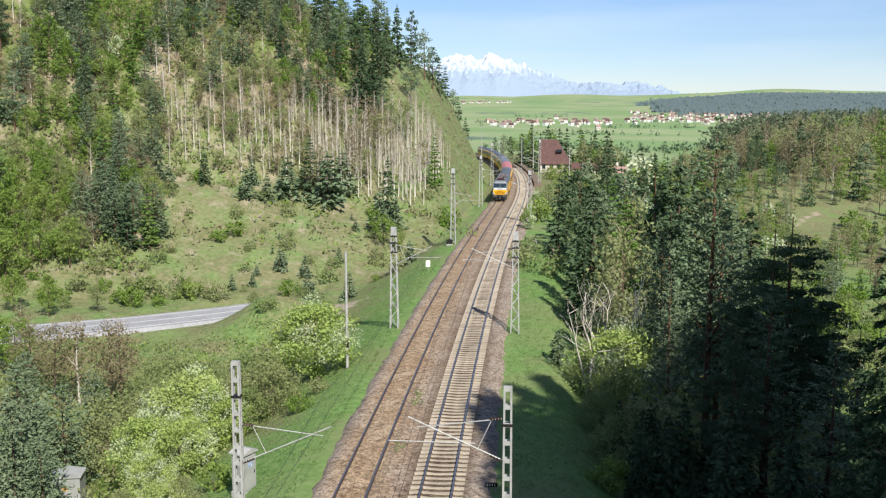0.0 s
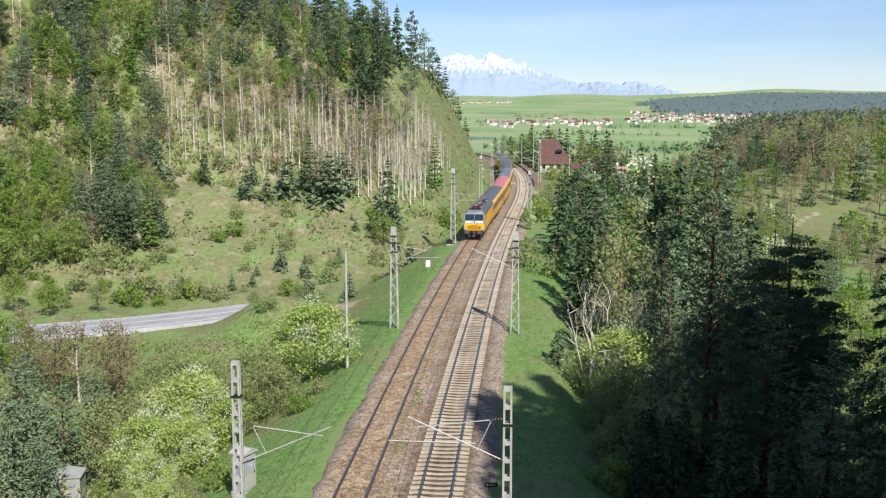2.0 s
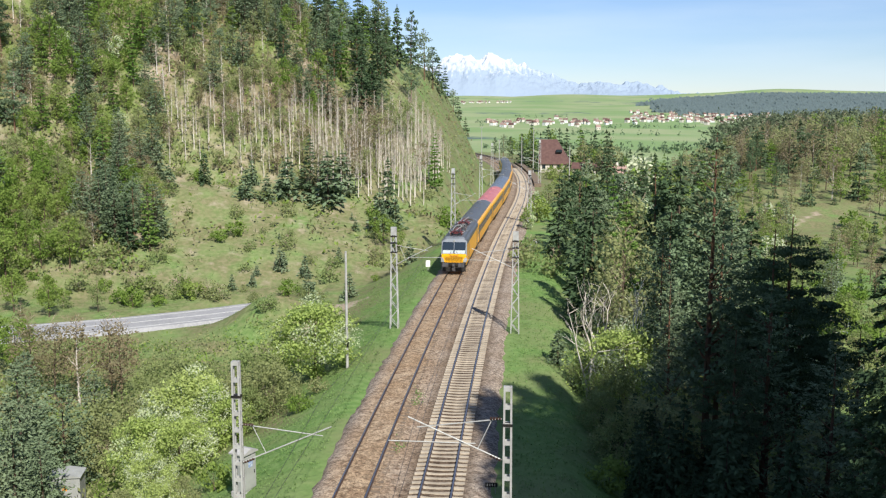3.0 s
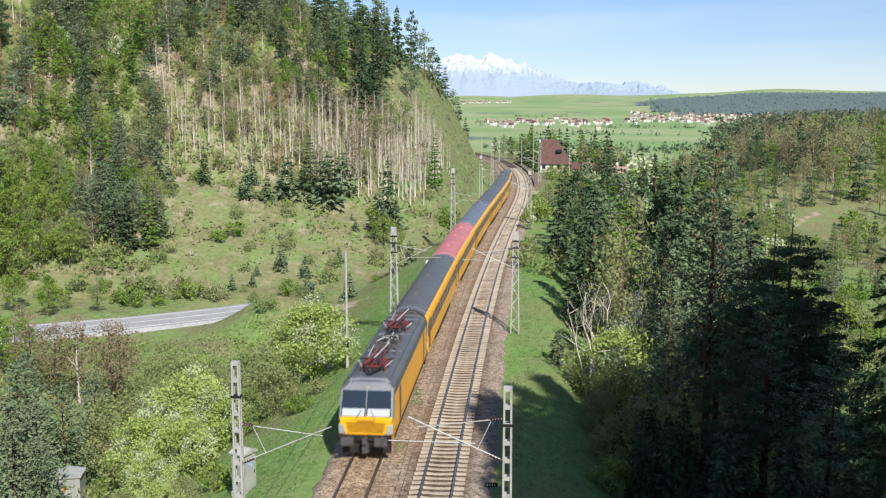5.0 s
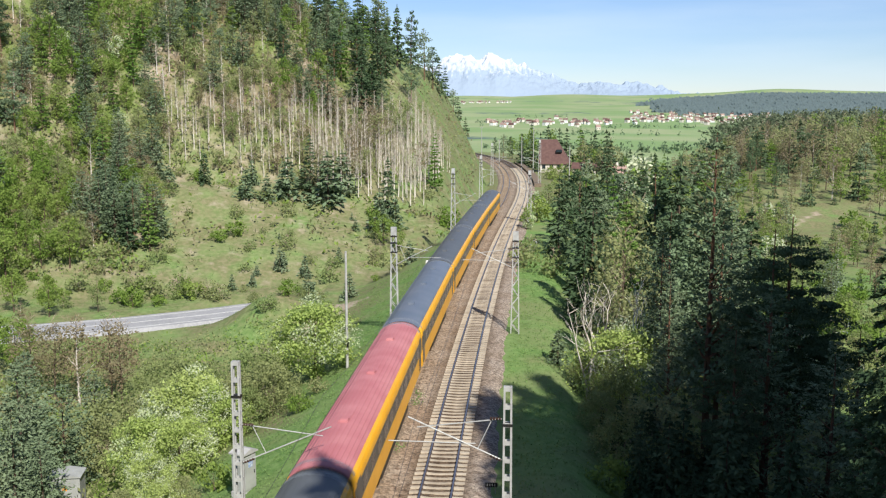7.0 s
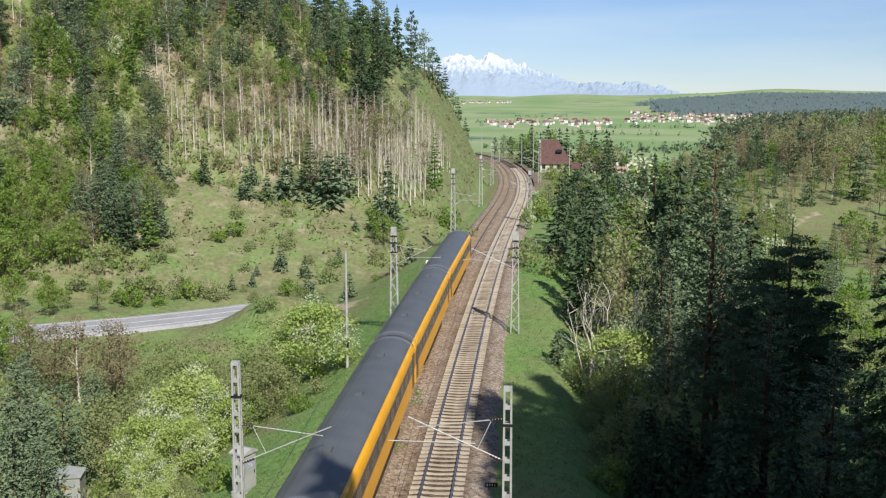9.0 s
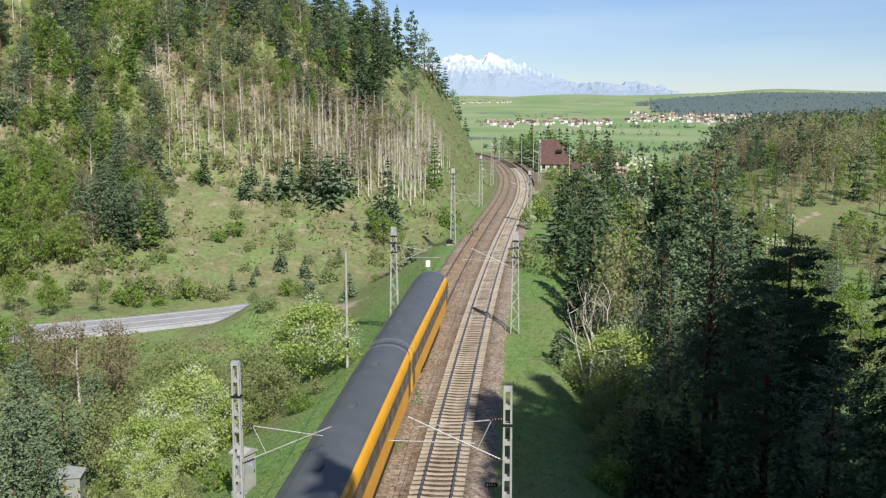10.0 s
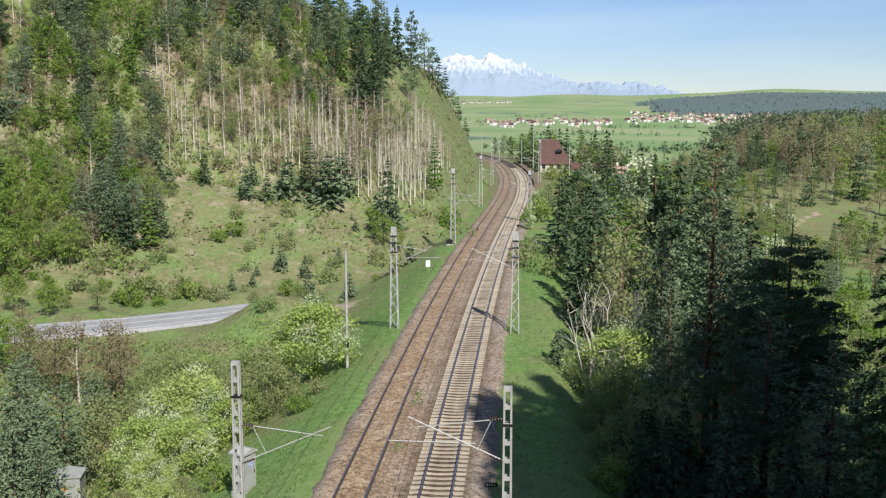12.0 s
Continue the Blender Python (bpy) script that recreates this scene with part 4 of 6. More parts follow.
def twig_crown(rng, h, from_q, count, reach, thin, subs=4, up=0.9):
    """Fine bare twigs."""
    g = Geo()
    count, thin = int(count * (0.4 + 0.6 * LOD[0])), thin / LOD[0] ** 0.4
    for _ in range(count):
        q = rng.uniform(from_q, 1.0)
        az = rng.uniform(0, 2 * math.pi)
        L = h * reach * (1.2 - 0.8 * q) * rng.uniform(0.5, 1.2)
        p = Vector((0, 0, h * q * 0.97))
        d = Vector((math.cos(az), math.sin(az), up * rng.uniform(0.5, 1.5))).normalized()
        e = p + d * L
        g.tube(p, e, thin * 1.5, thin * 0.5, 3, caps=False)
        for _k in range(subs):
            f = rng.uniform(0.3, 0.95)
            b = p.lerp(e, f)
            dd = (d + Vector(rng.normal(0, 0.6, 3)) + Vector((0, 0, 0.25))).normalized()
            g.tube(b, b + dd * L * rng.uniform(0.2, 0.5), thin, thin * 0.4, 3, caps=False)
    return g


def forked(rng, h, r):
    """A crooked bare tree that forks again and again into long limbs."""
    g = Geo()

    def grow(p, d, L, rad, depth):
        mid = p + d * L * 0.5 + Vector(rng.normal(0, 0.035 * L, 3))
        e = mid + (d + Vector(rng.normal(0, 0.12, 3))).normalized() * L * 0.5
        g.pipe([p, mid, e], [rad, rad * 0.82, rad * 0.6], 6 if depth < 2 else 3)
        if depth == 4:
            return
        for k in range(2 if depth < 1 else 3):
            q = 1.0 if k == 0 else rng.uniform(0.45, 0.95)
            s = mid.lerp(e, (q - 0.5) * 2) if q > 0.5 else p.lerp(mid, q * 2)
            nd = (d + Vector(rng.normal(0, 0.42, 3)) + Vector((0, 0, 0.14))).normalized()
            grow(s, nd, L * rng.uniform(0.55, 0.82), rad * (0.62 if k == 0 else 0.42), depth + 1)
    grow(Vector((0, 0, -0.3)), Vector((0.05, 0, 1)), h * 0.30, r, 0)
    grow(Vector((0.15, 0.1, -0.3)), Vector((-0.28, 0.15, 1)).normalized(), h * 0.28, r * 0.8, 1)
    return g


# kind: label, category, number of variants
KINDS = {
    "spruce_tree": ("dark green spruce with layered drooping boughs on wooded ground", "conifer", 4),
    "pine_tree": ("grey-green pine with bare lower trunk and clumped crown", "conifer", 4),
    "larch_tree": ("fresh light green larch with feathery boughs", "conifer", 2),
    "leafy_tree": ("broadleaf tree in bright fresh spring leaf", "tree", 4),
    "budding_tree": ("broadleaf tree with thin olive budding crown", "tree", 3),
    "bare_birch": ("slender pale-trunked birch still nearly bare of leaves", "tree", 5),
    "brown_tree": ("leafless tree with brown buds and fine twigs", "tree", 3),
    "blossom_tree": ("tree covered in white spring blossom", "tree", 2),
    "green_shrub": ("round leafy green shrub in the grass", "shrub", 3),
    "dull_shrub": ("olive-brown half-bare shrub on the slope", "shrub", 3),
    "young_conifer": ("small bushy young conifer growing down to the ground", "conifer", 2),
    "big_pine": ("tall dark pine with reddish upper trunk and open crown", "conifer", 3),
    "big_bare_tree": ("pale leafless tree with forked trunk and long limbs", "tree", 2),
    "big_leafy_bush": ("large bright green bush with white blossom sprays", "shrub", 2),
    "big_dull_bush": ("twiggy olive bush with small opening leaves", "shrub", 3),
    "bushy_pine": ("bushy grey-green young pine leafy to the ground", "conifer", 3),
    "edge_spruce": ("tall shaded spruce with hanging bough tips", "conifer", 1),
}
NOMINAL = {"spruce_tree": 14, "pine_tree": 14, "larch_tree": 15, "leafy_tree": 11, "budding_tree": 10, "bare_birch": 12, "brown_tree": 10,
           "blossom_tree": 7, "green_shrub": 2.4, "dull_shrub": 2.4, "young_conifer": 5, "big_pine": 19, "big_bare_tree": 13, "big_leafy_bush": 6, "edge_spruce": 21, "big_dull_bush": 5, "bushy_pine": 9}


def build_plant(kind, k):
    rng = np.random.default_rng(1000 + 37 * k + sum(map(ord, kind)))
    h = NOMINAL[kind]
    label, cat, _ = KINDS[kind]
    t = thing(kind, label, cat)

    def limbs(geo_, mat, name="trunk"):
        part(name, geo_, mat, t)

    def crown(me, name="crown"):
        part(name, me, None, t)
    if kind == "spruce_tree":
        limbs(trunk_geo(rng, h * 0.97, 0.17, 0.006), BARK)
        crown(conifer_crown(rng, h, 2.9 + 0.4 * (k % 2), 0.04, 24, 9, 8, 0.30, 0.85, 0.50, NEEDLE))
    elif kind == "young_conifer":
        limbs(trunk_geo(rng, h * 0.95, 0.09, 0.01), BARK)
        crown(conifer_crown(rng, h, 1.7, 0.02, 15, 9, 8, 0.15, 0.75, 0.34, PINE_NEEDLE))
    elif kind == "larch_tree":
        limbs(trunk_geo(rng, h * 0.97, 0.17, 0.008), BARK)
        crown(conifer_crown(rng, h, 2.5, 0.12, 24, 8, 7, 0.12, 0.75, 0.42, LARCH_NEEDLE, 0.35))
    elif kind == "pine_tree":
        limbs(trunk_geo(rng, h * 0.95, 0.16, 0.012, 12, 0.4, 0.20), PINE_BARK)
        crown(clump_crown(rng, h, 2.3 + 0.4 * (k % 2), 0.14 + 0.08 * (k % 3), 60, 60, 0.15, PINE_NEEDLE if k % 2 else NEEDLE, 0.55, 0.8, 0.34))
    elif kind == "leafy_tree":
        limbs(trunk_geo(rng, h * 0.85, 0.15, 0.03, 9, 0.25, 0.35), BARK)
        crown(clump_crown(rng, h, 3.0 - 0.4 * (k % 2), 0.14, 44, 42, 0.18, LEAF, 0.8, 0.9, 0.36))
    elif kind == "budding_tree":
        limbs(trunk_geo(rng, h * 0.9, 0.13, 0.03, 14, 0.25, 0.35), BARK)
        limbs(twig_crown(rng, h, 0.3, 22, 0.28, 0.014, 2), TWIG, "bare_crown")
        crown(clump_crown(rng, h, 2.6, 0.18, 38, 42, 0.15, LEAF_DULL, 0.8, 0.9, 0.42))
    elif kind == "bare_birch":
        limbs(trunk_geo(rng, h * 0.96, 0.125, 0.03, 6, 0.45, 0.18, 5), BIRCH_BARK)
        limbs(twig_crown(rng, h, 0.42, 44, 0.17, 0.015, 3, 1.2), PALE_TWIG, "bare_crown")
    elif kind == "brown_tree":
        limbs(trunk_geo(rng, h * 0.9, 0.11, 0.03, 10, 0.3, 0.3, 5), BIRCH_BARK if k == 1 else BARK)
        limbs(twig_crown(rng, h, 0.25, 34, 0.27, 0.015, 3), TWIG, "bare_crown")
        crown(clump_crown(rng, h, 2.3, 0.2, 36, 30, 0.13, LEAF_BROWN, 0.8, 0.9, 0.45))
    elif kind == "blossom_tree":
        limbs(trunk_geo(rng, h * 0.8, 0.11, 0.03, 9, 0.25, 0.35), BARK)
        crown(clump_crown(rng, h, 2.6, 0.10, 40, 34, 0.17, BLOSSOM, 0.8, 0.8, 0.36))
        crown(clump_crown(rng, h * 0.96, 2.5, 0.10, 30, 24, 0.18, LEAF, 0.8, 0.8, 0.36), "leaves")
    elif kind == "green_shrub":
        limbs(trunk_geo(rng, h * 0.7, 0.04, 0.05, 7, 0.1, 0.6, 4), BARK, "stem")
        crown(clump_crown(rng, h, 1.4, 0.02, 26, 26, 0.13, LEAF, 0.8, 0.7, 0.42))
    elif kind == "dull_shrub":
        limbs(twig_crown(rng, h, 0.05, 20, 0.5, 0.012, 2), TWIG, "stem")
        crown(clump_crown(rng, h, 1.5, 0.02, 26, 18, 0.13, LEAF_DULL, 0.8, 0.7, 0.45))
    elif kind == "big_pine":
        limbs(trunk_geo(rng, h * 0.96, 0.22, 0.010, 26, 0.28, 0.17, 8), PINE_BARK)
        if k != 1:
            crown(conifer_crown(rng, h, 3.0, 0.27, 36, 7, 30, -0.06, 0.50, 0.19, PINE_NEEDLE, 0.45))
            return t
        crown(clump_crown(rng, h, 2.9, 0.28, 100, 190, 0.078, NEEDLE, 0.26, 0.70, 0.27))
    elif kind == "big_bare_tree":
        limbs(forked(rng, h, 0.15), BIRCH_BARK)
    elif kind == "big_dull_bush":
        limbs(forked(rng, h * 0.95, 0.07), TWIG, "stem")
        crown(clump_crown(rng, h, 2.5, 0.05, 80, 42, 0.09, LEAF_DULL, 0.8, 0.75, 0.30))
    elif kind == "bushy_pine":
        limbs(trunk_geo(rng, h * 0.95, 0.13, 0.012, 12, 0.2, 0.20), BARK)
        crown(conifer_crown(rng, h, 2.5, 0.05, 30, 9, 17, -0.05, 0.50, 0.20, PINE_NEEDLE, 0.40))
    elif kind == "big_leafy_bush":
        limbs(trunk_geo(rng, h * 0.8, 0.10, 0.05, 14, 0.1, 0.45), BARK, "stem")
        crown(clump_crown(rng, h, 3.1, 0.03, 80, 105, 0.10, LEAF_BRIGHT, 0.8, 0.75, 0.28), "leaves")
        crown(clump_crown(rng, h * 1.02, 3.2, 0.15, 50, 60, 0.075, BLOSSOM, 0.7, 0.75, 0.24), "blossom")
    elif kind == "edge_spruce":
        limbs(trunk_geo(rng, h * 0.98, 0.20, 0.004, 60, 0.3, 0.10, 8), BARK)
        crown(conifer_crown(rng, h, 1.8, 0.08, 60, 10, 80, 0.50, 0.55, 0.10, NEEDLE))
    return t


PROTO = {}
FAR_TREES = {}


def join_far_trees():
    """The far trees, kind by kind, as woods: trunks and crowns gathered into one mesh."""
    for kind, trees in FAR_TREES.items():
        mats, V, F, M, base = [], [], [], [], 0
        for proto, m in trees:
            for ch in proto.children:
                me = ch.data
                co = np.empty(len(me.vertices) * 3)
                me.vertices.foreach_get("co", co)
                a = np.array(m @ ch.matrix_basis)
                V.append(co.reshape(-1, 3) @ a[:3, :3].T + a[:3, 3])
                if me.materials[0] not in mats:
                    mats.append(me.materials[0])
                k = mats.index(me.materials[0])
                for p in me.polygons:
                    F.append([base + i for i in p.vertices])
                    M.append(k)
                base += len(me.vertices)
        me = bpy.data.meshes.new("wood")
        me.from_pydata(np.concatenate(V).tolist(), [], F)
        for mt in mats:
            me.materials.append(mt)
        me.polygons.foreach_set("material_index", np.array(M, dtype=np.int32))
        plain = kind.replace("_", " ")
        tagged(new(kind.split("_")[0] + "_wood", me), "far wood of many a " + plain + " on the valley slopes", "wood", kind="stuff")


def plant(kind, x, y, h, k=None, z=None):
    k = random.randrange(KINDS[kind][2]) if k is None else k
    s = h / NOMINAL[kind]
    wide = s * random.uniform(0.88, 1.15)
    z = ground_z(x, y) - 0.05 if z is None else z
    m = Matrix.Translation((x, y, z)) @ Matrix.Rotation(random.uniform(0, 6.28), 4, "Z") @ Matrix.Diagonal((wide, wide, s, 1))
    LOD[0] = 1.0 if y < 115 else 0.7 if y < 165 else 0.5 if y < 225 else 0.24
    key = (kind, k, LOD[0])
    if (y > 225 or (kind == "spruce_tree" and y > 190)) and key in PROTO:
        FAR_TREES.setdefault(kind, []).append((PROTO[key], m))       # too many and too far to count
        return None
    if key in PROTO:
        t = copy_thing(PROTO[key], m)
        t.matrix_basis = m
        return t
    PROTO[key] = t = build_plant(kind, k)
    t.matrix_basis = m
    return t


def taken(x, y, gap, spots):
    for a, b, g in spots:
        if (a - x) ** 2 + (b - y) ** 2 < (0.5 * (gap + g)) ** 2:
            return True
    spots.append((x, y, gap))
    return False


# ---- the wooded hill ----
SPOTS = []


def pick(table):
    q = random.random() * sum(w for _, w in table)
    for name, w in table:
        q -= w
        if q <= 0:
            return name
    return table[-1][0]


HILL_TALL = (("bushy_pine", 5), ("pine_tree", 3), ("spruce_tree", 1.2), ("leafy_tree", 2), ("budding_tree", 1.2), ("larch_tree", 0.8))
HILL_FRESH = (("leafy_tree", 6), ("budding_tree", 2.2), ("larch_tree", 1.6), ("bushy_pine", 1.6), ("blossom_tree", 0.3))
HILL_BARE = (("brown_tree", 3), ("bare_birch", 1.2), ("budding_tree", 2.2), ("dull_shrub", 1), ("bushy_pine", 1.6))
HILL_SIZE = {"bushy_pine": (6, 11), "pine_tree": (8, 12), "spruce_tree": (7, 12), "leafy_tree": (4.5, 8.5), "budding_tree": (4.5, 8), "larch_tree": (8, 12),
             "brown_tree": (5, 8), "bare_birch": (6.5, 9.5), "dull_shrub": (1.6, 3.2), "blossom_tree": (4, 6), "green_shrub": (1.6, 3.2), "young_conifer": (3, 6)}


def plant_hill():
    cand = []
    for _ in range(42000):
        y = random.uniform(122, 255)
        cand.append((random.uniform(-0.50, 0.03) * y - 2, y))
    cx, cy = np.array([c[0] for c in cand]), np.array([c[1] for c in cand])
    cz = land(cx, cy)
    cr, cs = line_offset(cx, cy)
    tone = wave(cx, cy, 30, 11) + 0.5 * wave(cx, cy, 13, 3)
    for x, y, z, r, patch in zip(cx, cy, cz, cr, tone):
        az = x / y
        toe = 116.0 + 0.25 * (min(max(x, -90), 30) + 55)
        up = y - toe
        if r > -11:
            continue
        birches = -0.135 < az < 0.028 and 26 < up < 62 and z < 15 and r < -12
        if birches:
            kind, gap = pick((("bare_birch", 14), ("budding_tree", 0.7), ("brown_tree", 1.0))), 1.35
            h = random.uniform(7.5, 10.5)
        elif up < (27 if az > -0.30 else 10 if az > -0.38 else 4):
            continue                                   # open slope
        elif az > -0.055 and y > 165:
            continue                                   # grassy spur
        elif y > 225 and az < -0.12:
            continue                                   # hidden behind the brow
        else:
            if -0.29 < az < -0.135 and 31 < up < 47 and patch > -0.35:
                kind = pick((("bare_birch", 9), ("brown_tree", 1.6), ("budding_tree", 0.8)))
                gap = 1.5
            elif up < 34 and az > -0.30:
                kind, gap = pick((("young_conifer", 4), ("dull_shrub", 3), ("green_shrub", 2.5), ("budding_tree", 1.2))), 3.0
            elif az < -0.38 and z < 14:
                kind, gap = pick((("leafy_tree", 7), ("budding_tree", 2), ("bushy_pine", 0.7), ("dull_shrub", 1.5))), 2.4
            elif az > -0.13:
                kind, gap = pick((("spruce_tree", 3), ("bushy_pine", 2), ("pine_tree", 2), ("larch_tree", 1.6), ("leafy_tree", 1.5))), 3.6
            elif patch > 0.22:
                kind, gap = pick(HILL_FRESH), 2.1
            elif patch < -0.28:
                kind, gap = pick(HILL_BARE), 2.0
            else:
                kind, gap = pick(HILL_TALL), 2.3
            lo, hi = HILL_SIZE[kind]
            h = random.uniform(lo, hi) * (1.12 if az > -0.13 else 1.0)
        if taken(x, y, gap, SPOTS):
            continue
        plant(kind, x, y, h * (0.80 if kind == "bare_birch" else 0.86), z=float(z) - 0.1)


plant_hill()
# conifers along the spur's crest
for x, y, h, kind in ((-10, 214, 13, "spruce_tree"), (-14.5, 222, 14, "pine_tree"), (-7.5, 226, 9, "spruce_tree"), (-4.5, 236, 13, "pine_tree"),
                      (-2.5, 243, 11, "pine_tree"), (-1, 252, 9.5, "spruce_tree"), (0.6, 262, 8, "spruce_tree"), (-8, 250, 14, "pine_tree"),
                      (-16, 240, 15, "spruce_tree"), (-12, 256, 14, "larch_tree"), (-20, 246, 16, "larch_tree"), (-24, 232, 16, "larch_tree"),
                      (-15, 180, 12, "spruce_tree"), (-6.5, 199, 9, "pine_tree"), (-27, 244, 15, "spruce_tree"), (-18, 208, 13, "spruce_tree"),
                      (4.5, 292, 7, "spruce_tree"), (7, 300, 6, "spruce_tree"), (3.0, 281, 7, "pine_tree")):
    plant(kind, x, y, h)
# dark trees at the foot of the birches
for x, y, h, kind in ((-8.5, 148, 9.5, "spruce_tree"), (-18, 150, 8, "young_conifer"), (-21, 152, 9, "spruce_tree"), (-16, 153, 7, "young_conifer"), (-24, 149, 7, "young_conifer"),
                      (-9.5, 144, 6, "young_conifer"), (-7.2, 145, 5, "young_conifer"), (-27, 147, 4, "young_conifer"), (-30, 146, 4.5, "young_conifer"), (-37, 149, 6, "spruce_tree"),
                      (-29.5, 136, 2.6, "green_shrub"), (-22, 128, 3.2, "young_conifer"), (-18.5, 127, 3.0, "young_conifer"), (-31.5, 118, 3.0, "green_shrub"), (-29.5, 118, 2.6, "dull_shrub"),
                      (-15.5, 109, 4.2, "young_conifer"), (-11.5, 116, 3.4, "young_conifer"), (-6.5, 124, 3.0, "dull_shrub"), (-4.5, 128, 3.2, "young_conifer"), (-8.6, 138, 5.2, "leafy_tree"), (-6.6, 137, 4.6, "leafy_tree"), (-10.0, 141, 4.6, "leafy_tree"), (0.5, 150, 3.5, "green_shrub")):
    plant(kind, x, y, h)
# shrubs on the open slope
for _ in range(320):
    y = random.uniform(114, 160)
    x = random.uniform(-0.5, -0.06) * y
    toe = 116.0 + 0.25 * (min(max(x, -90), 30) + 55)
    if not -6 < y - toe < 32 or (x / y > -0.3 and random.random() < 0.6) or taken(x, y, 1.6, SPOTS):
        continue
    plant(pick((("dull_shrub", 5), ("green_shrub", 2), ("young_conifer", 0.7))), x, y, random.uniform(0.8, 2.4) * (1.25 if x < -35 else 1))

# ---- the side valley ----
for x, y, h, kind in ((-29, 62, 9.0, "bushy_pine"), (-27.5, 67, 8.2, "bushy_pine"), (-31, 68, 9.5, "bushy_pine"), (-24.5, 70, 6.0, "big_dull_bush"), (-34.0, 76, 7.5, "bushy_pine"), (-21.5, 68, 5.5, "big_dull_bush"),
                      (-28, 56, 8, "bushy_pine"), (-30.5, 58, 8.0, "bushy_pine"), (-27.8, 74, 7.0, "bushy_pine"), (-19.5, 70, 5.0, "big_dull_bush"), (-24.2, 67.5, 5.0, "big_dull_bush"), (-26.0, 59.5, 6.5, "bushy_pine"),
                      (-17.0, 63.5, 6.0, "big_leafy_bush"), (-18.6, 58, 5.2, "big_leafy_bush"), (-14.9, 61, 4.4, "big_leafy_bush"), (-16.2, 56.5, 4.4, "big_leafy_bush"), (-16.8, 52.5, 3.6, "big_leafy_bush"),
                      (-9.7, 71, 6.4, "big_leafy_bush"), (-12.6, 68, 4.4, "big_dull_bush"), (-14.3, 70, 4.6, "big_dull_bush"), (-11.9, 64.5, 4.0, "big_dull_bush"), (-16.3, 71, 4.6, "big_dull_bush"), (-13.2, 62, 3.4, "big_dull_bush"),
                      (-22.4, 73.5, 5.5, "big_dull_bush"), (-14.4, 65.5, 4.2, "big_dull_bush"), (-18.8, 66.3, 5, "big_dull_bush"),
                      (-24, 80, 6.0, "big_dull_bush"), (-28.3, 82, 8.3, "brown_tree"), (-29.5, 83, 8.3, "brown_tree"), (-32.5, 83, 8.3, "brown_tree"), (-22.3, 78, 6.5, "big_dull_bush"), (-35, 84, 7.8, "brown_tree"), (-38, 86, 7.4, "brown_tree"),
                      (-41.5, 91, 6.5, "leafy_tree"), (-44.5, 92, 7.5, "leafy_tree"), (-47, 90, 7, "leafy_tree"), (-43, 96, 6, "brown_tree"), (-37, 92, 3.4, "big_dull_bush"), (-20, 77, 4.5, "big_dull_bush"), (-46, 110, 5.5, "leafy_tree"), (-51, 112, 6, "leafy_tree"),
                      (-41, 112, 4.5, "budding_tree"), (-56, 113, 6, "leafy_tree"), (-60, 112, 7, "leafy_tree"), (-12.6, 50.5, 1.8, "green_shrub"), (-13.9, 49.0, 2.2, "big_dull_bush"), (-15.0, 48.5, 2.6, "big_leafy_bush"), (-17.2, 49, 2.8, "big_dull_bush"),
                      (-25.6, 51, 4.0, "big_dull_bush"), (-23.6, 49, 2.4, "big_dull_bush"), (-27.6, 52, 5, "big_dull_bush"), (-9.5, 61.5, 1.4, "green_shrub"), (-8.8, 65, 1.3, "dull_shrub"), (-21.5, 107.5, 1.7, "big_dull_bush"), (-16.5, 108, 2.0, "big_dull_bush"),
                      (-19, 101, 1.8, "dull_shrub"), (-17, 104, 2, "green_shrub"), (-23.5, 118, 1.6, "dull_shrub"), (-14, 107, 1.6, "dull_shrub")):
    plant(kind, x, y, h)

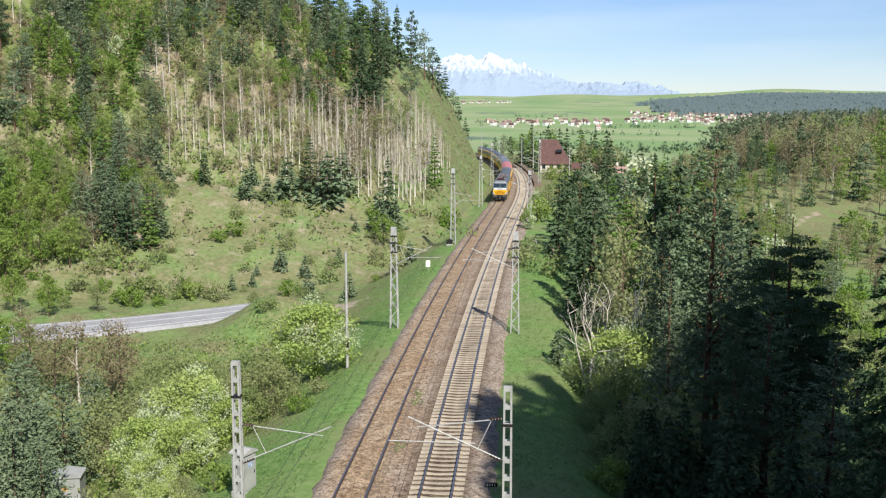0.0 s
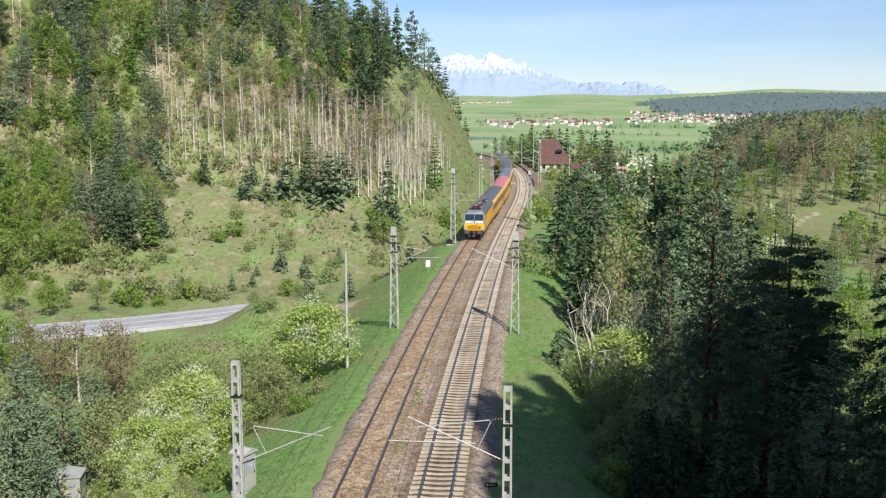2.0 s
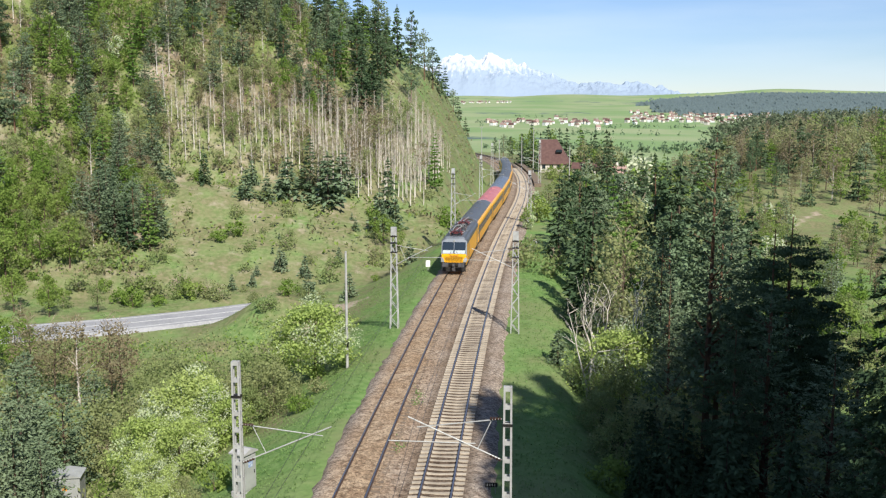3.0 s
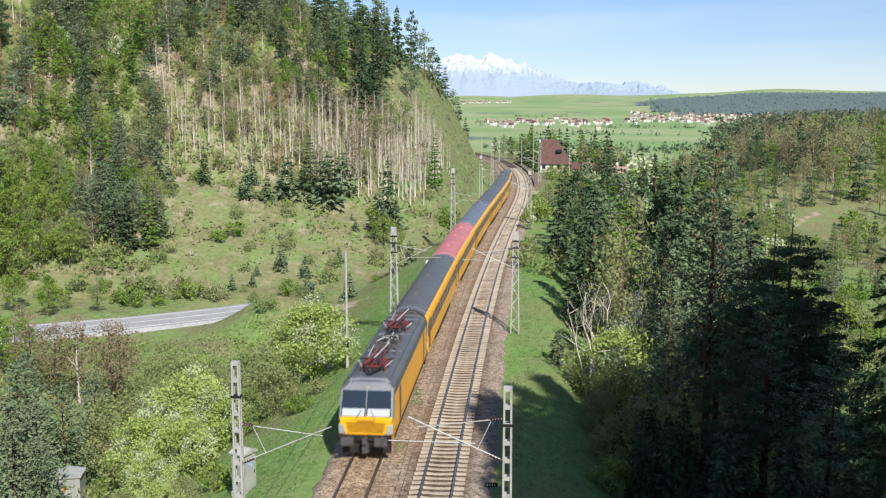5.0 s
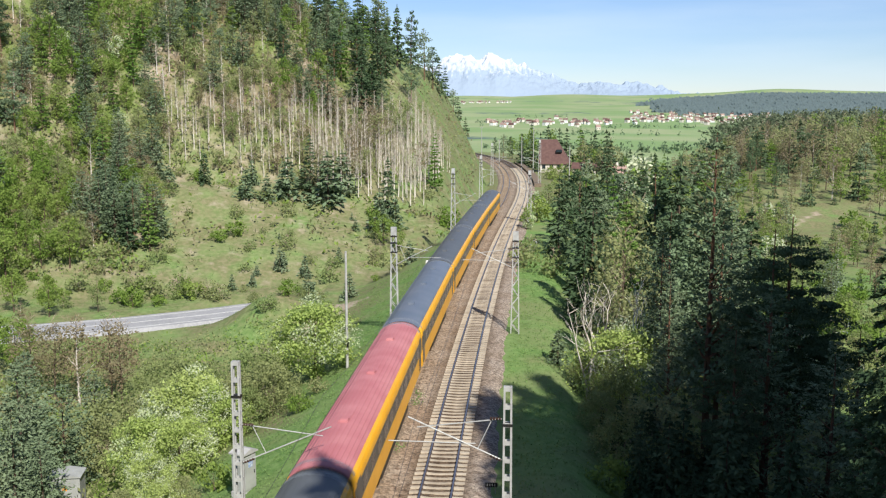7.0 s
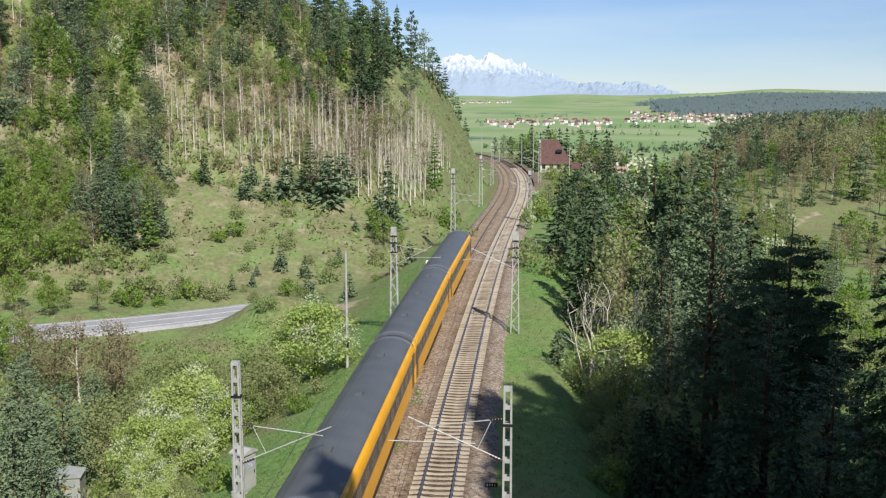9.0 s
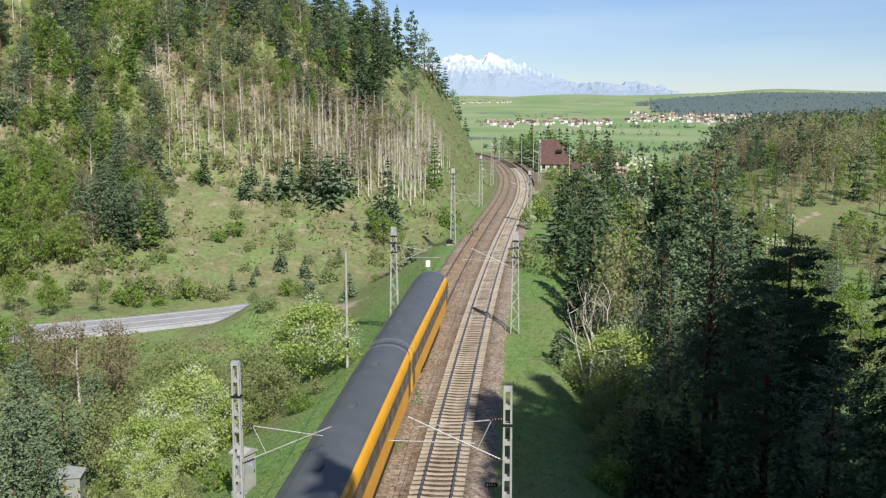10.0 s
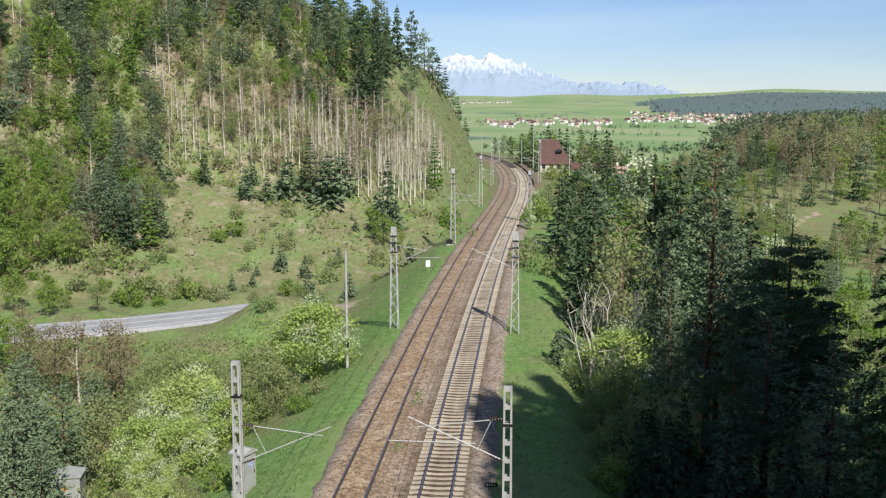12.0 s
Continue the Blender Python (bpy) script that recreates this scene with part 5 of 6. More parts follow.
# ---- the wooded slope right of the line ----
for x, y, h, kind, k in ((17.6, 62, 24.5, "big_pine", 0), (20.3, 58, 20.5, "big_pine", 1), (22.8, 62, 21.5, "big_pine", 1), (15.4, 67, 15, "big_pine", 2), (18.8, 54, 16, "big_pine", 0), (24.5, 55, 16, "big_pine", 1),
                         (14.0, 58, 13, "big_pine", 2), (16.2, 52, 13, "big_pine", 1), (21, 50, 15, "big_pine", 2), (12.2, 54, 6, "big_dull_bush", 1), (25, 66, 17, "big_pine", 1), (20, 68, 20, "big_pine", 0),
                         (10.2, 65, 11, "big_bare_tree", 0), (14.0, 68, 14, "big_bare_tree", 1), (11.6, 72, 11, "big_bare_tree", 1), (11.2, 61, 4.6, "big_dull_bush", 0), (12.8, 66, 7, "big_leafy_bush", 1),
                         (10.3, 53, 3.8, "big_dull_bush", 1), (9.8, 58, 3.0, "big_dull_bush", 2), (12.0, 49, 6, "spruce_tree", 1), (8.9, 49, 1.9, "green_shrub", 0), (14.5, 47, 8, "spruce_tree", 0), (17, 45, 9, "spruce_tree", 2), (15.5, 50, 9, "spruce_tree", 3), (18.5, 48.5, 9, "spruce_tree", 1), (13.4, 51.5, 7, "spruce_tree", 2), (20.5, 46, 9, "spruce_tree", 0), (10.6, 66.5, 3.6, "big_dull_bush", 1),
                         (8.6, 70, 2.6, "young_conifer", 0), (13.4, 76, 9, "budding_tree", 1), (12.8, 86, 10, "spruce_tree", 2), (14.5, 92, 14, "spruce_tree", 1), (16.0, 84, 13, "budding_tree", 0), (18.0, 94, 15, "larch_tree", 1),
                         (21, 88, 17, "pine_tree", 2), (23.5, 96, 19, "spruce_tree", 0), (26, 105, 22, "spruce_tree", 1), (29, 102, 20, "spruce_tree", 2), (24.5, 110, 20, "pine_tree", 0), (28, 92, 18, "big_pine", 2), (31, 96, 18, "spruce_tree", 3),
                         (15.5, 104, 12, "spruce_tree", 3), (18, 112, 14, "pine_tree", 1), (20.5, 104, 15, "budding_tree", 1), (14.8, 122, 11, "spruce_tree", 0), (16.2, 128, 12, "spruce_tree", 2), (18.8, 132, 14, "pine_tree", 2),
                         (22, 124, 15, "larch_tree", 0), (20.8, 140, 15, "pine_tree", 3), (25, 132, 18, "pine_tree", 1), (29.5, 128, 18, "spruce_tree", 1), (33, 120, 18, "spruce_tree", 0), (36, 112, 16, "pine_tree", 0), (30.5, 84, 11, "blossom_tree", 0),
                         (33.5, 90, 13, "leafy_tree", 0), (34, 82, 10, "budding_tree", 2), (28, 78, 10, "blossom_tree", 1), (37, 101, 13, "budding_tree", 1), (9.4, 112, 2.8, "dull_shrub", 1), (10.8, 118, 3.2, "dull_shrub", 0), (12.6, 108, 3.5, "dull_shrub", 2),
                         (13.0, 148, 3.4, "blossom_tree", 1), (15.5, 158, 4.4, "green_shrub", 0), (16.5, 166, 5, "blossom_tree", 0), (19, 172, 6, "budding_tree", 0), (22, 166, 9, "pine_tree", 1), (20, 156, 8, "pine_tree", 0), (24, 176, 8, "spruce_tree", 1),
                         (35, 168, 13, "blossom_tree", 0), (33, 178, 14, "spruce_tree", 2), (30, 166, 14, "spruce_tree", 0), (27.5, 184, 12, "larch_tree", 1), (39, 160, 15, "pine_tree", 2), (27, 158, 14, "spruce_tree", 3), (24, 150, 13, "pine_tree", 2),
                         (43, 150, 16, "spruce_tree", 0), (46, 160, 15, "pine_tree", 1), (41, 138, 16, "spruce_tree", 1), (37, 146, 15, "budding_tree", 2), (33, 140, 16, "pine_tree", 0)):
    plant(kind, x, y, h, k)
for x, y, h in ((-55, 119, 8), (-59, 126, 10), (-57, 122.5, 7), (-62, 133, 10)):
    plant("leafy_tree", x, y, h)
for k in range(150):
    x, y = random.uniform(9.5, 27), random.uniform(40, 60)
    if line_offset([x], [y])[0][0] > 10.2 + random.uniform(0, 2.5) and x / y < 0.5:
        plant("spruce_tree", x, y, random.uniform(2.2, 5.0))
plant("edge_spruce", 9.9, 20.0, 21.5, 0)
# unseen spruce beside the viewpoint, placed to cast its shadow on the train's roof
plant("spruce_tree", 8.9, 1.3, 38.9 - ground_z(8.9, 1.3), 1)
plant("big_bare_tree", 49, 120, 7, 0)
for x, y, h, kind in ((56.5, 137, 3.0, "dull_shrub"), (64.5, 150, 3.4, "budding_tree"), (52.5, 126, 3.2, "green_shrub"), (49, 114, 3.4, "dull_shrub"), (66, 162, 4.2, "budding_tree"), (70, 172, 4.6, "leafy_tree"), (58.5, 132, 2.6, "green_shrub"),
                      (63.5, 139, 2.2, "dull_shrub"), (50.5, 121, 4.0, "budding_tree"), (68, 158, 3.4, "green_shrub"), (62, 166, 4.5, "budding_tree"), (57, 120, 2.4, "green_shrub"), (46, 108, 4.4, "budding_tree"), (44, 100, 4.2, "dull_shrub")):
    plant(kind, x, y, h)


def scatter(count, box, table, gap, h_lo, h_hi, keep=None):
    for _ in range(count):
        x, y = random.uniform(box[0], box[1]), random.uniform(box[2], box[3])
        if keep and not keep(x, y):
            continue
        if taken(x, y, gap, SPOTS):
            continue
        plant(pick(table), x, y, random.uniform(h_lo, h_hi))


CONIFERS = (("spruce_tree", 6), ("pine_tree", 2), ("budding_tree", 2), ("leafy_tree", 1), ("larch_tree", 0.8))
MIXED = (("pine_tree", 2), ("spruce_tree", 3), ("budding_tree", 5), ("brown_tree", 4), ("larch_tree", 0.8), ("leafy_tree", 1))
# banks of the river and the meadow beyond
scatter(40, (40, 80, 95, 190), (("budding_tree", 3), ("blossom_tree", 1), ("dull_shrub", 4), ("green_shrub", 3)), 6, 2.5, 6, lambda x, y: x < 0.46 * y + 3 and not 0.375 < x / y < 0.47)
# groves and bushes on the valley meadow
LIGHT_WOOD = (("budding_tree", 3), ("leafy_tree", 2), ("blossom_tree", 0.8), ("brown_tree", 1.6), ("spruce_tree", 1.4), ("bushy_pine", 1.2), ("larch_tree", 0.6))
def in_grove(x, y):
    q = x / y
    if not 0.22 * y + 8 < x < 0.48 * y or (0.365 < q < 0.425 and 205 < y < 268):
        return False
    return float(wave(np.array([x]), np.array([y]), 46, 6)[0]) > (-0.22 if q > 0.345 else -0.7)


scatter(2400, (42, 150, 160, 300), LIGHT_WOOD, 3.9, 3.5, 9, in_grove)
scatter(900, (42, 125, 105, 250), (("big_dull_bush", 4), ("green_shrub", 3), ("dull_shrub", 3), ("budding_tree", 1.2), ("leafy_tree", 0.6)), 3.0, 2.2, 5.2,
        lambda x, y: 0.30 * y < x < 0.49 * y and not (0.365 < x / y < 0.425 and 205 < y < 250) and float(wave(np.array([x]), np.array([y]), 31, 2)[0]) > -0.12)
# bushes between the line and the halt
scatter(160, (18, 40, 150, 268), (("dull_shrub", 4), ("green_shrub", 2), ("blossom_tree", 1), ("budding_tree", 1)), 2.6, 1.4, 3.4, lambda x, y: 9.5 < line_offset([x], [y])[0][0] < 23)
# wood behind the meadow
scatter(2600, (60, 230, 262, 430), MIXED, 4.6, 9, 15, lambda x, y: 0.22 * y + 8 < x < 0.50 * y and y > 276 + 14 * math.sin(x * 0.09))
# trees round the halt and behind it
scatter(900, (30, 110, 185, 420), CONIFERS, 4.8, 8, 14, lambda x, y: x < 0.24 * y + 8 and x > 0.115 * y + 8 + max(0, 230 - y) * 0.03)
for x, y, h, kind in ((27, 330, 10, "spruce_tree"), (31, 338, 12, "leafy_tree"), (24, 345, 9, "pine_tree"), (35, 322, 13, "spruce_tree"), (29, 352, 11, "leafy_tree"), (33, 360, 13, "spruce_tree"), (20, 372, 8, "pine_tree"),
                      (38, 315, 12, "spruce_tree"), (41, 320, 12, "spruce_tree"), (45, 312, 12, "spruce_tree"), (43, 302, 13, "larch_tree"), (47, 300, 12, "spruce_tree"), (37, 330, 12, "leafy_tree"), (26, 362, 9, "leafy_tree"), (26, 318, 9, "spruce_tree"), (28.5, 311, 11, "spruce_tree"), (22, 352, 10, "pine_tree"), (30.5, 302, 11, "spruce_tree"), (31, 275, 2.6, "green_shrub"), (34, 275, 3.0, "green_shrub"), (36.5, 275, 3.2, "dull_shrub"), (33, 262, 3.0, "dull_shrub"), (29, 255, 2.6, "green_shrub"), (35, 250, 3, "green_shrub"), (29.5, 279, 1.6, "dull_shrub"), (47, 228, 12, "blossom_tree"), (41, 276, 9, "spruce_tree"), (44, 272, 9, "spruce_tree")):
    plant(kind, x, y, h)
# unseen tall wood on the high ground beside and behind the viewpoint, added to shade the slope below it
for k in range(54):
    q = (k // 2) / 26.0
    plant("spruce_tree", 23.2 + 31 * q + (k % 2) * 2.6 + random.uniform(-0.6, 0.6), -7.5 + 50 * q - (k % 2) * 2.2 + random.uniform(-0.6, 0.6), random.uniform(19.5, 22))
for x, y, h in ((20.4, 8.6, 19), (20.6, 12, 19), (21.8, 8.5, 20), (21.5, 11, 20), (21, 7, 20), (23.5, 14, 20), (22.5, 10, 20), (25.5, 17, 18), (21.4, 5, 18), (26.5, 13, 20), (22, 33, 15), (25.5, 41, 15), (29.5, 49, 15), (24.5, 36, 14), (28, 44, 14), (23, 14, 14), (27, 20, 15), (31, 28, 15), (26, 8, 14), (31, 16, 15), (35, 24, 15), (36, 35, 15)):
    plant("spruce_tree", x, y, h)

join_far_trees()


# ---- undergrowth and grass, too fine to count ----
def tufts(name, label, mat, pts, size, per, spread, lift):
    """Small upright leaf or blade clumps at the given places."""
    rng = np.random.default_rng(len(pts) + per)
    x, y = np.array([p[0] for p in pts]), np.array([p[1] for p in pts])
    z = land(x, y)
    r_, _s = line_offset(x, y)
    z = np.where(np.abs(r_) < 4.2, -0.3, z)
    s = np.repeat(size * rng.uniform(0.5, 1.5, len(pts)), per)
    c = np.repeat(np.stack([x, y, z], 1), per, axis=0)
    off = rng.normal(0, spread, (len(c), 3)) * s[:, None]
    off[:, 2] = np.abs(off[:, 2]) * lift + s * 0.3
    ax = unit(rng.normal(0, 0.7, (len(c), 3)) + np.array([0, 0, 0.7]))
    bx = unit(np.cross(ax, rng.normal(0, 1, (len(c), 3))))
    me = cards_mesh(name, c + off, ax * (s * 0.42)[:, None], bx * (s * 0.22)[:, None], mat)
    tagged(new(name, me), label, "undergrowth", kind="stuff")


def sow():
    rng = random.Random(12)
    green, olive, brown, grass, near_green, near_olive = [], [], [], [], [], []
    for _ in range(13000):
        y = rng.uniform(117, 262)
        x = rng.uniform(-0.5, 0.03) * y
        toe = 116.0 + 0.25 * (min(max(x, -90), 30) + 55)
        if y < toe + 4:
            continue
        if x / y > -0.05 and y > 150:
            if rng.random() < 0.35 and line_offset([x], [y])[0][0] < -9:
                (olive if rng.random() < 0.5 else brown).append((x, y))
            continue
        low = y - toe < 32 and x / y > -0.33
        if low and rng.random() < 0.90:
            continue
        q = rng.random()
        (green if q < 0.34 else olive if q < 0.78 else brown).append((x, y))
    for _ in range(2600):
        y = rng.uniform(44, 100)
        x = rng.uniform(-0.5, -0.12) * y
        p = np.array([x]), np.array([y])
        if line_offset(*p)[0][0] < -13:
            (near_green if rng.random() < 0.4 else near_olive).append((x, y))
    for _ in range(3200):
        y = rng.uniform(42, 170)
        x = rng.uniform(0.08, 0.5) * y
        p = np.array([x]), np.array([y])
        if line_offset(*p)[0][0] > 13:
            (near_green if rng.random() < 0.4 else near_olive).append((x, y))
    for _ in range(9000):
        s = rng.uniform(40, 120)
        r = rng.uniform(-13, -4.7) if rng.random() < 0.6 else rng.uniform(5.0, 10.5)
        p, _a = on_line(s, r)
        grass.append((p.x, p.y))
    for _ in range(7000):
        y = rng.uniform(85, 150)
        x = rng.uniform(-0.5, -0.05) * y
        if abs(y - float(road_mid(x))) > 5:
            grass.append((x, y))
    for cx, cy in ((-1.75, 58.6), (-2.45, 50.3), (-1.55, 60.2)):        # weeds between the tracks
        for _ in range(34):
            grass.append((cx + rng.gauss(0, 0.16), cy + rng.gauss(0, 0.7)))
    tufts("undergrowth", "low green undergrowth on the wooded slopes", LEAF, green, 0.66, 6, 1.0, 0.9)
    tufts("undergrowth", "olive brushwood on the wooded slopes", LEAF_DULL, olive, 0.66, 6, 1.0, 0.9)
    tufts("undergrowth", "low green growth under bushes near the line", LEAF, near_green, 0.34, 10, 1.3, 0.9)
    tufts("undergrowth", "olive brushwood near the line", LEAF_DULL, near_olive, 0.34, 10, 1.3, 0.9)
    tufts("undergrowth", "dry brown brushwood on the slopes", LEAF_BROWN, brown, 0.66, 6, 1.0, 0.8)
    tufts("grass", "tufts of fresh grass on the banks", leaf_material("grass_blades", (0.190, 0.300, 0.100), (0.205, 0.310, 0.110), 0, 0.25), grass, 0.12, 4, 0.9, 0.4)


sow()


# ---- far woods: trees out on the plain, too many and too far to count ----
def far_woods(name, label, mat, pts, per):
    rng = np.random.default_rng(per + len(pts))
    a = np.array(pts)
    z = land(a[:, 0], a[:, 1])
    c = np.repeat(np.stack([a[:, 0], a[:, 1], z], 1), per, axis=0)
    h, r = np.repeat(a[:, 2], per), np.repeat(a[:, 3], per)
    q = rng.uniform(0.05, 1.0, len(c))
    az = rng.uniform(0, 2 * math.pi, len(c))
    w = r * (1.05 - q) ** 0.7 * rng.uniform(0.3, 1.0, len(c))
    c = c + np.stack([w * np.cos(az), w * np.sin(az), h * q], 1)
    ax = unit(rng.normal(0, 0.6, (len(c), 3)) + np.array([0, 0, 0.4]))
    bx = unit(np.cross(ax, rng.normal(0, 1, (len(c), 3))))
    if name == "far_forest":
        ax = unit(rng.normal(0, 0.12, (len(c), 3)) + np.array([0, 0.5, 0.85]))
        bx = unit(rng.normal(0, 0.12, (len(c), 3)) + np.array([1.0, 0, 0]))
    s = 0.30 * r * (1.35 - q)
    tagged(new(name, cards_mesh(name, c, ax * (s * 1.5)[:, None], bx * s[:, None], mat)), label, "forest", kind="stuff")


def grow_far_woods():
    rng = random.Random(8)
    near, strips, forest = [], [], []
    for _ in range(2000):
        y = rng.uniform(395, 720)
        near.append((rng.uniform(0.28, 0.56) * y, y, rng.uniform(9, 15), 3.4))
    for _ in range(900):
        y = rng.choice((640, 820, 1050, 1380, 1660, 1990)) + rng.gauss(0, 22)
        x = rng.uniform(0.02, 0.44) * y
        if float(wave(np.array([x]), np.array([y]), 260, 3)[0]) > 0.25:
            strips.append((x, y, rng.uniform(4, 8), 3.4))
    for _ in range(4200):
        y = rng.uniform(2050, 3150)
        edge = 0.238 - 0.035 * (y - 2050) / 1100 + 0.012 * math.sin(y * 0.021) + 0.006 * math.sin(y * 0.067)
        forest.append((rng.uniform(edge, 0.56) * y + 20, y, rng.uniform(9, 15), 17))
    # leaf colours of these two are paled to give the haze of distance
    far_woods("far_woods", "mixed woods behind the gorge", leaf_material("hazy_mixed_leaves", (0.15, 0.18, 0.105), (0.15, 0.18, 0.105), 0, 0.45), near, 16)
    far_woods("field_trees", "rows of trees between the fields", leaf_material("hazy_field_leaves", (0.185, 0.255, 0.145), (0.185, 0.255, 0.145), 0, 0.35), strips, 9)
    # the forest's blue-grey is distance haze put into the needle colour
    far_woods("far_forest", "forest on the distant hill, blue haze put into its green", leaf_material("hazy_distant_needles", (0.165, 0.215, 0.220), (0.165, 0.215, 0.220), 0, 0.06, 0.5), forest, 6)


grow_far_woods()


# ---- far mountains ----
def mountains():
    xs = np.linspace(-700, 1700, 300)
    ys = np.linspace(4450, 4840, 44)
    prof_x = [-700, -300, -40, 3, 60, 120, 190, 250, 330, 400, 470, 550, 620, 700, 790, 880, 960, 1030, 1140, 1250, 1700]
    prof_z = [170, 190, 232, 258, 264, 282, 262, 276, 246, 224, 200, 170, 140, 138, 156, 142, 148, 138, 96, 80, 70]
    v, f = [], []
    for j, y in enumerate(ys):
        q = j / (len(ys) - 1)
        for x in xs:
            top = float(np.interp(x, prof_x, prof_z))
            rid = noise.ridged_multi_fractal(Vector((x / 130, y / 150, 0.3)), 0.9, 2.1, 6, 1.0, 2.0)
            fine_ = noise.fractal(Vector((x / 34, y / 60, 4.0)), 0.8, 2.0, 5)
            z = 40 + (top - 40) * (q ** 0.9) + (rid - 1.0) * 30 * min(1, 1.3 * q * q) * (0.4 + 0.6 * top / 280) + fine_ * 9 * q
            v.append((x, y, z))
    n = len(xs)
    for j in range(len(ys) - 1):
        for i in range(n - 1):
            f.append((j * n + i, j * n + i + 1, (j + 1) * n + i + 1, (j + 1) * n + i))
    me = bpy.data.meshes.new("mountains")
    me.from_pydata(v, [], f)
    m = bpy.data.materials.new("hazed_snowy_rock")
    m.use_nodes = True
    nn, l = m.node_tree.nodes, m.node_tree.links
    b = nn["Principled BSDF"]
    b.inputs["Roughness"].default_value, b.inputs["Specular IOR Level"].default_value = 1.0, 0.0
    g = nn.new("ShaderNodeNewGeometry")
    sep = nn.new("ShaderNodeSeparateXYZ")
    l.new(g.outputs["Position"], sep.inputs["Vector"])
    t = nn.new("ShaderNodeTexNoise")
    t.inputs["Scale"].default_value, t.inputs["Detail"].default_value = 0.035, 8.0
    mp = nn.new("ShaderNodeMapping")
    mp.inputs["Scale"].default_value = (1.6, 0.5, 0.5)
    l.new(g.outputs["Position"], mp.inputs["Vector"])
    l.new(mp.outputs["Vector"], t.inputs["Vector"])
    ma = nn.new("ShaderNodeMath")
    ma.operation = "MULTIPLY_ADD"
    l.new(t.outputs["Fac"], ma.inputs[0])
    ma.inputs[1].default_value = 230.0
    l.new(sep.outputs["Z"], ma.inputs[2])
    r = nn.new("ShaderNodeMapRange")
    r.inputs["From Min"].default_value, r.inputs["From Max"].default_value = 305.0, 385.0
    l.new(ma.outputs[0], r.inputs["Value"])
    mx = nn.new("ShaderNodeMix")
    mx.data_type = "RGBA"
    # blue of the rock and dulled snow white hold the air's haze
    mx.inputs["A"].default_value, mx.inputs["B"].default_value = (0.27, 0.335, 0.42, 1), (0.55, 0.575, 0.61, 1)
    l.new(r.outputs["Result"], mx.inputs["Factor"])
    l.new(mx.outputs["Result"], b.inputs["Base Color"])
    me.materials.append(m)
    tagged(new("backdrop_mountains", me), "snow-capped mountain range on the horizon, blue haze in its colour", "mountains", kind="structure")


mountains()


# ---- line-side steelwork ----
def lattice_mast(h, label="grey lattice steel catenary mast beside the track", foot=0.30, head=0.17, zig=True):
    """Four tapering legs with zigzag lattice, on a small concrete footing."""
    t = thing("catenary_mast", label, "catenary mast", "catenary masts")
    for sx in (-1, 1):
        for sy in (-1, 1):
            g = Geo().tube((sx * foot, sy * foot * 0.8, -0.4), (sx * head, sy * head * 0.8, h), 0.058, 0.052, 4)
            part("leg", g, GALV, t)
    n = 11 if zig else 12
    for k in range(n):
        a, b = h * k / n, h * (k + 1) / n
        if k == 0:
            a = 0.05
        fa, fb = foot + (head - foot) * a / h, foot + (head - foot) * b / h
        g = Geo()
        s = 1 if k % 2 else -1
        for sy in (-0.8, 0.8):
            if zig:
                g.tube((-s * fa, sy * fa, a), (s * fb, sy * fb, b), 0.034, n=4)
            else:
                g.box(-fb, sy * fb - 0.02, b - 0.16, fb, sy * fb + 0.02, b)
        for sx in (-1, 1):
            if zig:
                g.tube((sx * fa, -s * fa * 0.8, a), (sx * fb, s * fb * 0.8, b), 0.022, n=4)
            else:
                g.box(sx * fb - 0.02, -fb * 0.8, b - 0.16, sx * fb + 0.02, fb * 0.8, b)
        part("brace", g, GALV, t)
    if zig:
        part("cap", Geo().box(-head - 0.04, -head - 0.02, h - 0.65, head + 0.04, head + 0.02, h + 0.03), GALV, t)
    for z in (h - 0.75, h - 1.3, h - 2.1) if zig else (h - 1.45,):
        w = head + (foot - head) * (h - z) / h + 0.06
        part("clamp", Geo().box(-w, -w * 0.85, z - 0.05, w, w * 0.85, z + 0.05), DARK_METAL, t)
    part("footing", Geo().box(-0.5, -0.45, -1.2, 0.5, 0.45, -0.12), POLE_GREY, t)
    return t


def cantilever(t, side, reach, z, fall=0.40):
    """Bracket tubes from a mast out over the track; side: +1 reaches towards +x of the mast."""
    br = Geo().tube((side * 0.2, 0, z - 1.55), (side * reach, 0, z + 0.05), 0.028, n=7)
    part("bracket_tube", br, GALV, t)
    part("tie_tube", Geo().tube((side * 0.2, 0, z + 0.05), (side * (reach - 0.35), 0, z + 0.05 - fall), 0.024, n=6), GALV, t)
    if z > 6:
        part("steady_arm", Geo().tube((side * 1.2, 0.05, z - 0.95), (side * (reach + 0.75), 0.05, z - 0.92), 0.022, n=6), GALV, t)
    part("stay", Geo().tube((side * (reach * 0.30), 0, z - 1.15), (side * (reach * 0.16), 0.03, z - 0.02), 0.018, n=5), GALV, t)
    for zz in (z - 1.55, z + 0.05):
        i = Geo()
        for k in range(4):
            x = side * (0.25 + 0.11 * k)
            dz = (1.6 * (0.11 * k) / reach) if zz < z else 0
            i.tube((x, 0, zz + dz), (x + side * 0.08, 0, zz + dz), 0.065, 0.045, 8)
        part("insulator", i, PORCELAIN, t)


